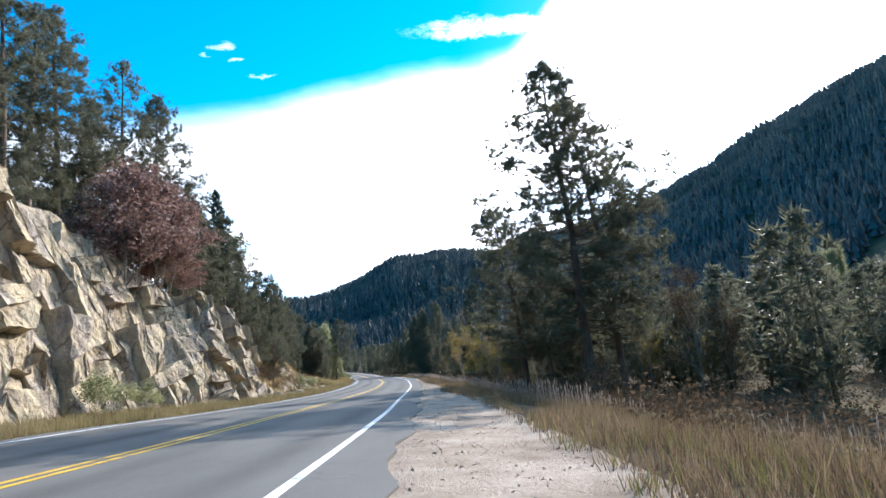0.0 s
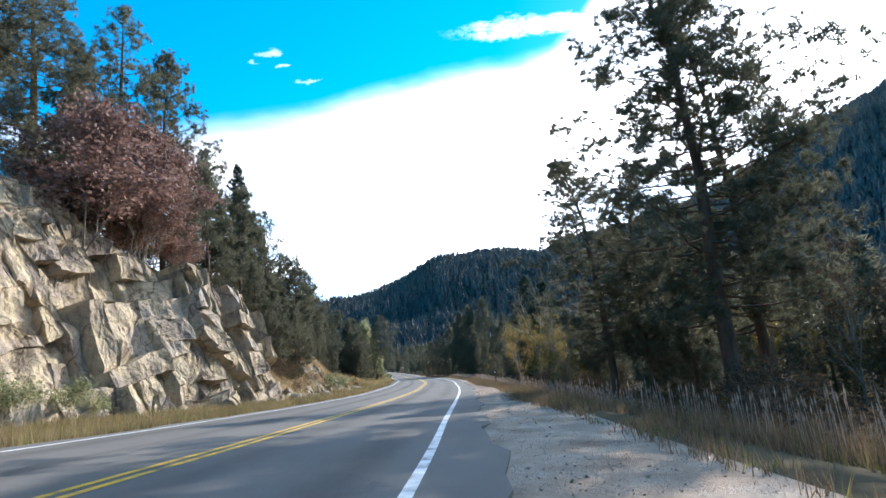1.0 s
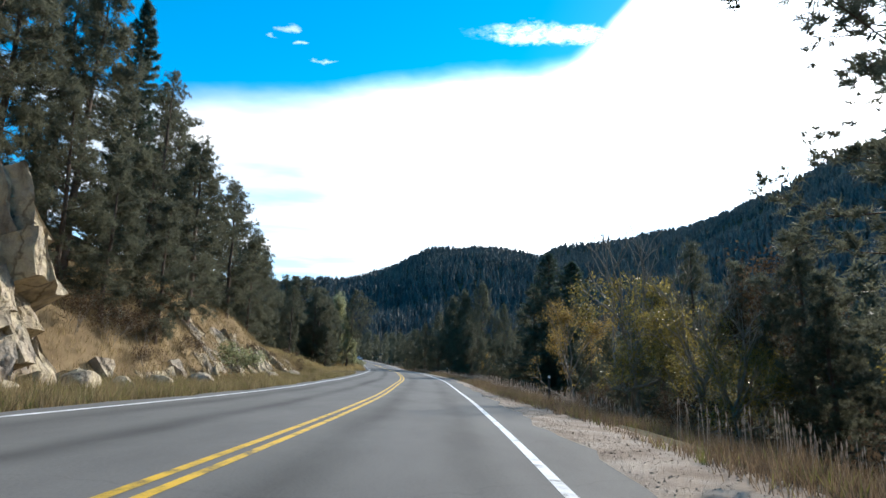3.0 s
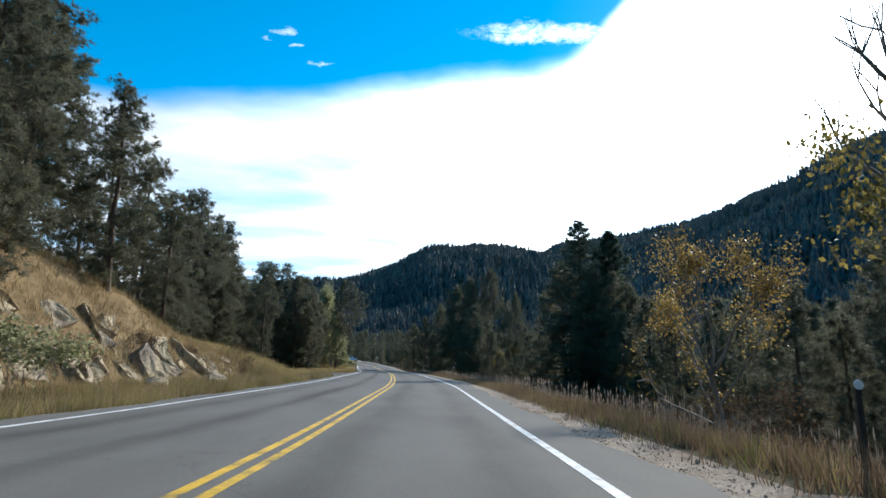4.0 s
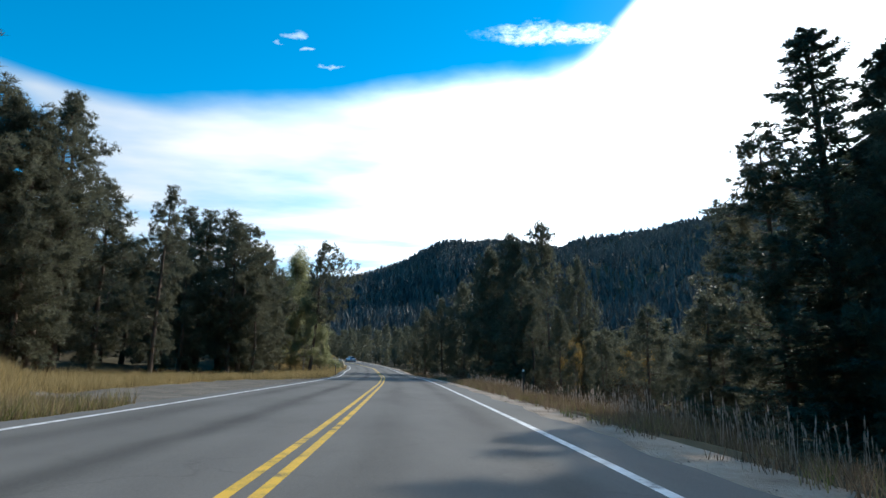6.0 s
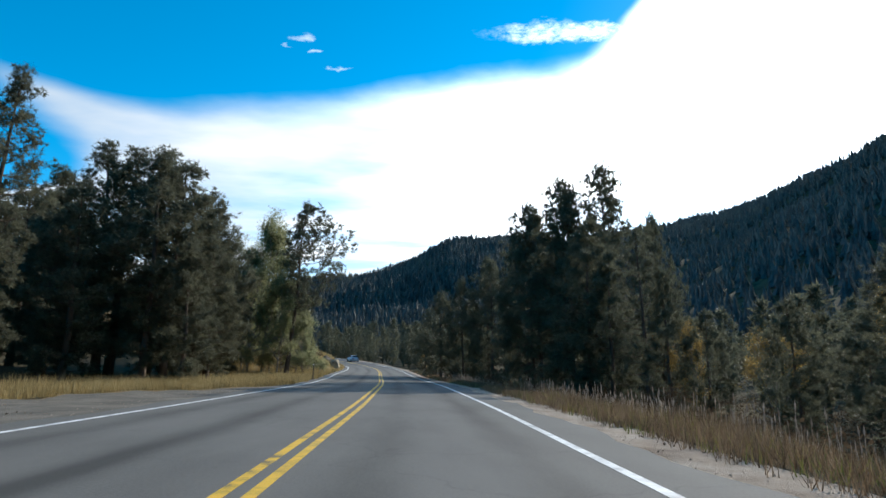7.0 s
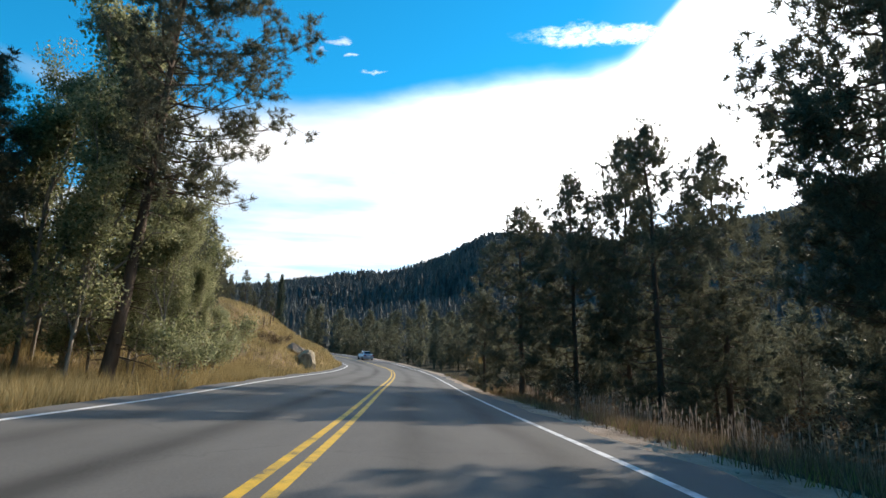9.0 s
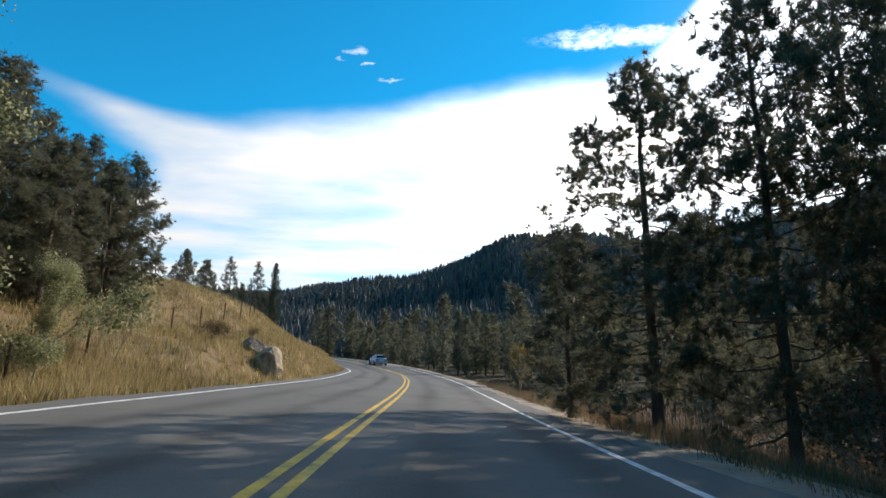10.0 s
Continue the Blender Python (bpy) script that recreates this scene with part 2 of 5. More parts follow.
BARK = material("pine_bark", [(0.2, (0.05, 0.038, 0.03)), (0.8, (0.17, 0.12, 0.088))], scale=2.5, bump=1.0, bump_scale=9, stretch=(1, 1, 0.3))
PALE_BARK = material("pale_bark", [(0.2, (0.12, 0.1, 0.08)), (0.8, (0.38, 0.34, 0.28))], scale=2.5, bump=1.0, bump_scale=9, stretch=(1, 1, 0.3))
LEAF_GREEN = material("cottonwood_leaves", [(0.1, (0.1, 0.12, 0.05)), (0.5, (0.29, 0.3, 0.16)), (0.9, (0.46, 0.45, 0.26))], scale=0.7, bump=0, translucent=0.62, island=0.6, rough=0.5)
LEAF_YELLOW = material("yellow_leaves", [(0.1, (0.13, 0.09, 0.03)), (0.5, (0.3, 0.2, 0.06)), (0.9, (0.46, 0.33, 0.1))], scale=0.7, bump=0, translucent=0.45, island=0.6, rough=0.5)
LEAF_OLIVE = material("olive_leaves", [(0.1, (0.08, 0.07, 0.025)), (0.5, (0.22, 0.18, 0.05)), (0.9, (0.4, 0.31, 0.09))], scale=0.7, bump=0, translucent=0.45, island=0.6, rough=0.5)
LEAF_RED = material("rusty_leaves", [(0.1, (0.11, 0.06, 0.05)), (0.5, (0.24, 0.145, 0.12)), (0.9, (0.38, 0.25, 0.21))], scale=0.7, bump=0, translucent=0.35, island=0.6, rough=0.6)
LEAF_BROWN = material("brown_shrub_leaves", [(0.1, (0.045, 0.034, 0.024)), (0.5, (0.105, 0.072, 0.045)), (0.9, (0.18, 0.125, 0.075))], scale=0.7, bump=0, translucent=0.3, island=0.6, rough=0.95, spec=0.03)
# blue cast in this colour stands in for air haze over the far hills
HAZY_NEEDLES = material("hazy_far_conifers", [(0.1, (0.044, 0.058, 0.064)), (0.5, (0.077, 0.097, 0.1)), (0.9, (0.118, 0.138, 0.128))], scale=0.03, bump=0, translucent=0.25, island=0.5, rough=0.7, bump_scale=0.5)
PLUME = material("seed_heads", [(0.2, (0.26, 0.2, 0.15)), (0.8, (0.5, 0.42, 0.35))], scale=2, bump=0, translucent=0.4, island=0.4)
STEEL_DARK = material("dark_steel", [(0.2, (0.04, 0.04, 0.04)), (0.8, (0.1, 0.09, 0.08))], scale=6, rough=0.5, metal=0.6, bump=0.1)
RUSTY = material("rusty_steel", [(0.2, (0.06, 0.035, 0.025)), (0.8, (0.16, 0.09, 0.06))], scale=6, rough=0.8, metal=0.2, bump=0.3)
WHITE_PLASTIC = material("white_reflector", [(0.2, (0.7, 0.7, 0.68)), (0.8, (0.85, 0.85, 0.83))], scale=6, rough=0.3, bump=0)
CAR_PAINT = material("silver_blue_paint", [(0.3, (0.3, 0.38, 0.48)), (0.7, (0.36, 0.44, 0.54))], scale=1.0, rough=0.3, metal=0.5, bump=0, spec=0.6)
CAR_GLASS = material("tinted_glass", [(0.3, (0.012, 0.014, 0.016)), (0.7, (0.02, 0.022, 0.025))], scale=1.0, rough=0.08, bump=0, spec=0.8)
TAIL_RED = material("tail_light_red", [(0.3, (0.25, 0.01, 0.01)), (0.7, (0.35, 0.02, 0.02))], scale=5.0, rough=0.2, bump=0)
TYRE = material("tyre_rubber", [(0.3, (0.015, 0.015, 0.015)), (0.7, (0.03, 0.03, 0.03))], scale=5.0, rough=0.9, bump=0.2)
def rock_material():
    mt = bpy.data.materials.new("granite")
    mt.use_nodes = True
    n, link = nodes_of(mt.node_tree)
    tc = n("ShaderNodeTexCoord")
    def tex(scale, detail, stretch=(1, 1, 1), rough=0.6):
        mp = n("ShaderNodeMapping")
        mp.inputs["Scale"].default_value = stretch
        link(tc.outputs["Object"], mp.inputs["Vector"])
        t = n("ShaderNodeTexNoise", Scale=scale, Detail=detail, Roughness=rough)
        link(mp.outputs[0], t.inputs["Vector"])
        return t.outputs["Fac"]
    tone = n("ShaderNodeValToRGB")
    ramp(tone, [(0.3, (0.23, 0.195, 0.16)), (0.42, (0.36, 0.305, 0.225)), (0.5, (0.48, 0.4, 0.265)), (0.57, (0.42, 0.35, 0.26)), (0.7, (0.32, 0.28, 0.24))])
    info = n("ShaderNodeObjectInfo")
    shift = n("ShaderNodeMath")
    shift.operation = "MULTIPLY_ADD"
    shift.inputs[1].default_value = 0.24
    link(info.outputs["Random"], shift.inputs[0])
    base = n("ShaderNodeMath")
    base.operation = "SUBTRACT"
    base.inputs[1].default_value = 0.12
    link(tex(0.55, 6), base.inputs[0]), link(base.outputs[0], shift.inputs[2])
    link(shift.outputs[0], tone.inputs[0])
    grain = n("ShaderNodeValToRGB")
    ramp(grain, [(0.32, (0.45, 0.43, 0.42)), (0.5, (1, 1, 1)), (0.75, (1.0, 1.0, 1.0))])
    link(tex(5.0, 9, rough=0.7), grain.inputs[0])
    streak = n("ShaderNodeValToRGB")
    ramp(streak, [(0.36, (0.42, 0.4, 0.4)), (0.5, (1, 1, 1))])
    link(tex(1.1, 6, (1, 1, 0.22)), streak.inputs[0])
    def mul(a, b, f):
        x = n("ShaderNodeMix")
        x.data_type, x.blend_type = "RGBA", "MULTIPLY"
        x.inputs[0].default_value = f
        link(a, x.inputs[6]), link(b, x.inputs[7])
        return x.outputs[2]
    crack = n("ShaderNodeTexVoronoi", Scale=0.42)
    crack.feature = "DISTANCE_TO_EDGE"
    bend = n("ShaderNodeMapping")
    bend.inputs["Scale"].default_value = (1.0, 1.7, 0.55)
    wob = n("ShaderNodeTexNoise", Scale=1.7, Detail=6.0)
    link(tc.outputs["Object"], wob.inputs["Vector"])
    sum_ = n("ShaderNodeMix")
    sum_.data_type, sum_.blend_type = "RGBA", "LINEAR_LIGHT"
    sum_.inputs[0].default_value = 0.45
    link(tc.outputs["Object"], sum_.inputs[6]), link(wob.outputs["Color"], sum_.inputs[7])
    link(sum_.outputs[2], bend.inputs["Vector"]), link(bend.outputs[0], crack.inputs["Vector"])
    line = n("ShaderNodeValToRGB")
    ramp(line, [(0.0, (0.16, 0.13, 0.11)), (0.012, (0.35, 0.3, 0.27)), (0.028, (1, 1, 1))])
    link(crack.outputs["Distance"], line.inputs[0])
    col = mul(mul(mul(tone.outputs[0], grain.outputs[0], 0.6), streak.outputs[0], 0.75), line.outputs[0], 0.6)
    bsdf = n("ShaderNodeBsdfPrincipled", Roughness=0.88)
    bsdf.inputs["Specular IOR Level"].default_value = 0.25
    link(col, bsdf.inputs["Base Color"])
    b1 = n("ShaderNodeBump", Strength=0.8, Distance=0.25)
    link(tex(1.6, 10, rough=0.62), b1.inputs["Height"])
    chip = n("ShaderNodeTexVoronoi", Scale=1.3)
    link(bend.outputs[0], chip.inputs["Vector"])
    b0 = n("ShaderNodeBump", Strength=0.7, Distance=0.22)
    link(chip.outputs["Distance"], b0.inputs["Height"]), link(b0.outputs[0], b1.inputs["Normal"])
    b2 = n("ShaderNodeBump", Strength=0.6, Distance=0.05)
    link(tex(9.0, 6, rough=0.7), b2.inputs["Height"]), link(b1.outputs[0], b2.inputs["Normal"])
    link(b2.outputs[0], bsdf.inputs["Normal"])
    out = n("ShaderNodeOutputMaterial")
    link(bsdf.outputs[0], out.inputs[0])
    return mt


ROCK = rock_material()

# ---------------------------------------------------------------- the lie of the land
def smooth(a, b, x):
    t = np.clip((x - a) / (b - a), 0.0, 1.0)
    return t * t * (3 - 2 * t)


RIGHT_LINE = np.array([(-300, -24), (-60, -9.5), (0, -4.4), (7, -3.9), (20, -3.08), (28, -2.78), (35, -2.38), (42, -2.06), (50, -1.7), (62, -1.36), (75, -1.3), (88, -1.22), (100, -1.6),
                       (110, -2.1), (120, -2.65), (130, -3.15), (140, -3.85), (150, -4.57), (160, -5.54), (170, -6.66), (180, -7.75), (190, -8.8), (200, -10.0), (210, -11.4),
                       (220, -13.3), (230, -15.9), (240, -19.2), (250, -23.2), (260, -28), (270, -33.7), (285, -44), (300, -56), (330, -84), (400, -156)])
PROFILE = np.array([(-300, 4), (-40, 1.5), (0, 0.88), (6, 0.78), (12, 0.64), (18, 0.53), (24, 0.41), (31, 0.34), (45, 0.17), (55, 0.06), (65, -0.02), (75, -0.03), (100, -0.06),
                    (120, -0.09), (140, -0.13), (155, -0.17), (170, -0.2), (185, -0.16), (200, 0.04), (215, 0.45), (230, 1.0), (250, 2.1), (270, 3.4), (300, 5.2), (400, 9)])
YS = np.arange(-300, 400.5, 1.0)
def eased(table):
    v = np.interp(YS, table[:, 0], table[:, 1])
    k = np.hanning(15)
    return np.convolve(np.pad(v, 7, mode="reflect", reflect_type="odd"), k / k.sum(), mode="valid")
XW, ZR = eased(RIGHT_LINE), eased(PROFILE)
def xw(y): return np.interp(y, YS, XW)                      # right edge line
def zr(y): return np.interp(y, YS, ZR)                      # road height
def lane(y): return np.interp(y, (85, 120, 145, 178), (3.64, 3.73, 3.88, 4.0))
def width(y): return np.interp(y, (150, 178), (8.25, 8.8))
def xc(y): return xw(y) - lane(y)                              # centre line
def xl(y): return xw(y) - width(y)                             # left edge line
def bank(y): return np.interp(y, (-60, 0, 20, 30, 40, 55, 70, 100, 150, 165, 175, 185, 215, 240, 300), (0.07, 0.07, 0.068, 0.05, 0.037, 0.027, 0.02, 0.022, 0.025, 0.035, 0.052, 0.063, 0.063, 0.02, 0.0))
def surface(x, y): return zr(y) + bank(y) * np.clip(xw(y) - x, -4, width(y) + 2)      # the road is banked, higher on its left
def gravel_edge(y): return xw(y) + np.interp(y, (-20, 0, 13, 28, 36, 54, 64, 400), (3, 3, 3.5, 3.2, 2.3, 2.5, 1.7, 1.7))

# skyline as seen from the middle of the road: azimuth, elevation in degrees, distance of the crest
SKYLINE = np.array([(-180, 10, 500), (-90, 14, 420), (-60, 10, 500), (-35, 4.3, 700), (-20, 4.9, 900), (-10.5, 6.8, 900), (-5, 8.4, 850), (-2.5, 9.2, 820), (0.8, 11.0, 800),
                    (5, 11.3, 800), (12, 10.4, 900), (17, 10.9, 1200), (20, 11.6, 1250), (25, 11.9, 1250), (29, 12.8, 1150), (34.6, 14.5, 1050), (39, 16.2, 950), (44, 17.6, 900), (55, 20, 800), (90, 22, 700), (180, 10, 500)])
def hills(x, y):
    dx, dy = x + 4, y - 80
    r, a = np.hypot(dx, dy), np.degrees(np.arctan2(dx, dy))
    el = np.interp(a, SKYLINE[:, 0], SKYLINE[:, 1])
    far = np.interp(a, SKYLINE[:, 0], SKYLINE[:, 2])
    top = far * np.tan(np.radians(el))
    start = np.interp(a, (-180, -60, -25, 0, 15, 30, 60, 180), (150, 170, 260, 330, 260, 130, 90, 120))
    t = np.clip((r - start) / (far - start), 0, 1)
    z = top * (0.35 * t + 0.65 * t * t * (3 - 2 * t))
    return np.where(r > far, top * np.clip(1 - (r - far) / 900, 0.3, 1), z)


def cliff_top(y): return np.interp(y, (-40, 20, 30, 36, 39, 41, 43, 46, 50, 54, 57.5, 59, 61, 66, 70, 76, 82, 88, 97, 103, 108), (13, 12.6, 12.4, 12.4, 12.0, 11.4, 10.2, 8.9, 8.6, 8.3, 7.3, 4.4, 2.6, 2.2, 3.2, 5.6, 5.0, 3.6, 2.0, 0.9, 0.2))
def cliff_lean(y): return np.interp(y, (-40, 50, 57, 60, 66, 75, 86, 97, 108), (0.25, 0.27, 0.34, 0.7, 0.9, 0.85, 0.85, 1.6, 4.0))     # metres back per metre up
def cliff_foot(y): return xl(y) - np.interp(y, (-40, 25, 36, 42, 45.5, 50, 56, 62, 68, 78, 97, 108), (5.5, 6.2, 7.4, 7.0, 5.7, 5.1, 4.9, 4.8, 4.3, 4.6, 4.3, 4.0))


def ground(x, y):
    """Height of the ground, for arrays."""
    x, y = np.asarray(x, float), np.asarray(y, float)
    dr = x - gravel_edge(y)
    right = surface(np.minimum(x, xw(y) + 3), y) - 0.03 - 1.7 * smooth(0.3, 7, dr) - 1.3 * smooth(7, 16, dr)
    dl = xl(y) - x
    verge = surface(xl(y) - 1, y) - 0.06 - 0.12 * smooth(0.6, 1.4, dl) + 0.35 * smooth(2.0, 6.0, dl) * (1 - smooth(80, 100, y))
    lift = np.interp(y, (97, 110, 125, 150, 172, 186, 215, 238, 262, 400), (0.4, 0.22, 0.1, 0.08, 0.12, 0.5, 0.5, 0.34, 0.08, 0.03))
    begin = np.interp(y, (97, 106, 130, 165, 185, 400), (3.5, 7, 12, 8, 3, 3))
    over = np.maximum(dl - begin, 0)
    slope = lift * (over ** 2 / (over + 2)) / (1 + over / 110)
    d = np.maximum(dl, 0)
    knoll = 1.5 * smooth(0.7, 3.4, d) + np.where(d < 10, 0.036 * d * d, 3.6 + 0.22 * (d - 10) / (1 + (d - 10) / 40)) * (0.45 + 0.75 * smooth(190, 208, y))
    foot = np.interp(y, (88, 100, 108, 116, 124), (2.2, 2.7, 4.6, 8.0, 13.0))
    bank_ = np.maximum(dl - foot, 0)
    slope = np.maximum(slope, (0.62 * bank_ / (1 + bank_ / 9)) * (1 - smooth(114, 132, y)))
    k = smooth(180, 192, y) * (1 - smooth(225, 275, y))
    slope = slope * (1 - k) + knoll * k
    back = np.maximum(cliff_foot(y) - 0.9 - 1.2 * (1 - smooth(57, 62, y)) - x, 0)              # set behind the rock face
    top = cliff_top(y) - 0.6 * (1 - smooth(57, 62, y))
    face = np.minimum(back / cliff_lean(y), top)
    past = np.maximum(back - top * cliff_lean(y), 0)
    face = face + 0.5 * past / (1 + past / 110)
    rock = 1 - smooth(90, 101, y)
    left = verge + rock * face + (1 - rock) * slope
    z = np.where(x > xc(y), right, np.where(dl > 0, left, surface(x, y) - 0.06))
    return np.maximum(z, zr(y) - 3.2) + hills(x, y)


def ground_at(x, y): return float(ground(x, y))


# ---------------------------------------------------------------- builders
def mesh_object(name, verts, faces, mt, parent=None, label="", shade=False):
    me = bpy.data.meshes.new(name)
    me.from_pydata([tuple(v) for v in verts] if not isinstance(verts, list) else verts, [], faces if isinstance(faces, list) else faces.tolist())
    me.materials.append(mt)
    if shade:
        me.shade_smooth()
    ob = new(name, me)
    if parent:
        ob.parent = parent
    if label:
        ob["label"] = label
    return ob


def part(name, bm, mt, parent=None, label="", shade=False):
    me = bpy.data.meshes.new(name)
    bm.to_mesh(me)
    bm.free()
    me.materials.append(mt)
    if shade:
        me.shade_smooth()
    ob = new(name, me)
    if parent:
        ob.parent = parent
    if label:
        ob["label"] = label
    return ob


def grid_faces(nu, nv):
    i = np.arange(nu - 1)[:, None] * nv + np.arange(nv - 1)[None, :]
    return np.stack([i, i + nv, i + nv + 1, i + 1], -1).reshape(-1, 4)


# ---------------------------------------------------------------- ground and road
def stepped(*runs):
    out = []
    for a, b, s in runs:
        out += list(np.arange(a, b, s))
    return np.array(out + [runs[-1][1]])


def build_ground():
    v = stepped((-900, -300, 60), (-300, -60, 12), (-60, 240, 1.5), (240, 420, 4), (420, 1200, 20), (1200, 4500, 150))
    u = stepped((-4500, -1200, 150), (-1200, -200, 25), (-200, -60, 5), (-60, -26, 1.5), (-26, -7, 0.5), (-7, 8, 0.5), (8, 40, 1.5), (40, 200, 6), (200, 1400, 25), (1400, 4500, 150))
    V, U = np.meshgrid(v, u, indexing="ij")
    off = xw(V) * np.clip(1 - np.abs(U) / 60, 0, 1)          # the sheet follows the road close to it
    X = U + off
    Z = ground(X, V)
    rough_ = np.array([noise.noise((float(a) * 0.35, float(b) * 0.35, 0)) for a, b in zip(X.ravel(), V.ravel())]).reshape(X.shape)
    far = np.array([noise.fractal((float(a) * 0.006, float(b) * 0.006, 3.0), 1.0, 2.0, 5) for a, b in zip(X.ravel(), V.ravel())]).reshape(X.shape)
    away = smooth(2.0, 6.0, np.maximum(X - gravel_edge(V), xl(V) - X))
    Z = Z + 0.22 * rough_ * away + far * 16 * smooth(150, 500, np.hypot(X, V - 80)) 
    on_road = (X < xw(V) + 0.55) & (X > xl(V) - 0.5)
    Z = np.where(on_road, Z - 0.1, Z)
    ob = mesh_object("ground", np.stack([X, V, Z], -1).reshape(-1, 3), grid_faces(len(v), len(u)), SOIL, shade=True)
    me = ob.data
    me.materials.append(FOREST_FLOOR), me.materials.append(GRAVEL), me.materials.append(PULLOUT)
    cy, cx = 0.5 * (V[:-1, :-1] + V[1:, 1:]), 0.5 * (X[:-1, :-1] + X[1:, 1:])
    kind = np.zeros(cx.shape, int)
    r = cx - gravel_edge(cy)
    kind[(r > 0.45) | (cx < xl(cy) - 40) | (cy > 300) | (cy < -60)] = 1
    kind[(cx > xl(cy) - 60) & (cx < xc(cy)) & (cy > 180) & (cy < 300)] = 0
    kind[(cx < xl(cy) - 13) & (cy > 108) & (cy < 178)] = 1
    kind[(r < 0.45) & (cx > xc(cy))] = 2
    kind[(cx > xl(cy) - 0.9) & (cx < xc(cy))] = 2
    yard = xl(cy) - np.interp(cy, (90, 98, 104, 110, 116, 138, 152), (0.9, 2.2, 3.2, 5, 8, 8, 0))
    kind[(cx > yard) & (cx < xc(cy)) & (cy > 90) & (cy < 152)] = 3
    me.polygons.foreach_set("material_index", kind.ravel())
    return tagged(ob, "dry grass slopes and dark forest floor of a mountain valley", "ground", kind="structure")


def ribbon(name, left, right, y0, y1, step, lift, mt, label, category, cross=3, thick=0.0):
    """A strip that follows the road between two lines given as functions of y."""
    y = np.arange(y0, y1 + 0.01, step)
    a, b = left(y), right(y)
    t = np.linspace(0, 1, cross)
    X = a[:, None] + (b - a)[:, None] * t
    Y = np.repeat(y[:, None], cross, 1)
    Z = surface(X, Y) + lift
    if thick:
        X = np.concatenate([X[:, :1], X, X[:, -1:]], 1)
        Y = np.concatenate([Y[:, :1], Y, Y[:, -1:]], 1)
        Z = np.concatenate([Z[:, :1] - thick, Z, Z[:, -1:] - thick], 1)
    ob = mesh_object(name, np.stack([X, Y, Z], -1).reshape(-1, 3), grid_faces(len(y), X.shape[1])[:, ::-1], mt)
    uv = ob.data.uv_layers.new(name="lateral")
    idx = np.empty(len(ob.data.loops), np.int32)
    ob.data.loops.foreach_get("vertex_index", idx)
    flat = np.stack([(xw(Y) - X).ravel(), Y.ravel()], 1)[idx]
    uv.data.foreach_set("uv", flat.astype(np.float32).ravel())
    return tagged(ob, label, category, kind="structure")


def build_road():
    wob = lambda y, k: 0.12 * np.sin(y * 0.9 + k) + 0.08 * np.sin(y * 2.3 + 2 * k)
    ribbon("road", lambda y: xl(y) - 0.7 + wob(y, 1), lambda y: xw(y) + 1.0 + wob(y, 2), -120, 395, 1.0, 0.0, ASPHALT, "grey worn asphalt road with faint tyre tracks", "road", cross=9, thick=0.12)
    ribbon("road_line", lambda y: xw(y) - 0.07, lambda y: xw(y) + 0.07, -120, 395, 1.0, 0.005, PAINT_WHITE, "solid white painted edge line on the asphalt", "road marking", cross=2)
    ribbon("road_line", lambda y: xl(y) - 0.07, lambda y: xl(y) + 0.07, -120, 395, 1.0, 0.005, PAINT_WHITE, "solid white painted edge line on the asphalt", "road marking", cross=2)
    for s in (-1, 1):
        ribbon("road_line", lambda y: xc(y) + s * 0.13 - 0.06, lambda y: xc(y) + s * 0.13 + 0.06, -120, 395, 1.0, 0.005, PAINT_YELLOW, "solid yellow painted centre line, one of a pair", "road marking", cross=2)


build_ground()
build_road()

# ---------------------------------------------------------------- trees
def tube(path, radii, sides=6):
    """Vertices and faces of a tapered limb along a path."""
    verts, faces = [], []
    n = len(path)
    for i, (p, r) in enumerate(zip(path, radii)):
        d = (path[min(i + 1, n - 1)] - path[max(i - 1, 0)])
        d = d / (np.linalg.norm(d) + 1e-9)
        a = np.cross(d, (0.31, 0.95, 0.05))
        a /= np.linalg.norm(a) + 1e-9
        b = np.cross(d, a)
        for k in range(sides):
            th = 2 * math.pi * k / sides
            verts.append(p + r * (math.cos(th) * a + math.sin(th) * b))
    for i in range(n - 1):
        for k in range(sides):
            k2 = (k + 1) % sides
            faces.append([i * sides + k, i * sides + k2, (i + 1) * sides + k2, (i + 1) * sides + k])
    return verts, faces


class Wood:
    def __init__(self):
        self.v, self.f = [], []
    def add(self, path, radii, sides=6):
        v, f = tube([np.asarray(p, float) for p in path], radii, sides)
        o = len(self.v)
        self.v += v
        self.f += [[i + o for i in q] for q in f]


def blades(rng, centres, axes, count, length, width, spread):
    """Needle tufts: thin triangles that fan out from each centre about its axis."""
    n = len(centres)
    d = rng.normal(size=(n, count, 3))
    d /= np.linalg.norm(d, axis=2, keepdims=True)
    d = d * spread + axes[:, None, :] * (1 - spread * 0.5)
    d /= np.linalg.norm(d, axis=2, keepdims=True) + 1e-9
    s = np.cross(d, rng.normal(size=(n, count, 3)))
    s /= np.linalg.norm(s, axis=2, keepdims=True) + 1e-9
    L = length * rng.uniform(0.6, 1.15, (n, count, 1))
    c = centres[:, None, :] + 0.25 * length * rng.normal(size=(n, count, 3)) * 0.5
    v = np.stack([c - s * width, c + s * width, c + d * L], 2).reshape(-1, 3)
    return v


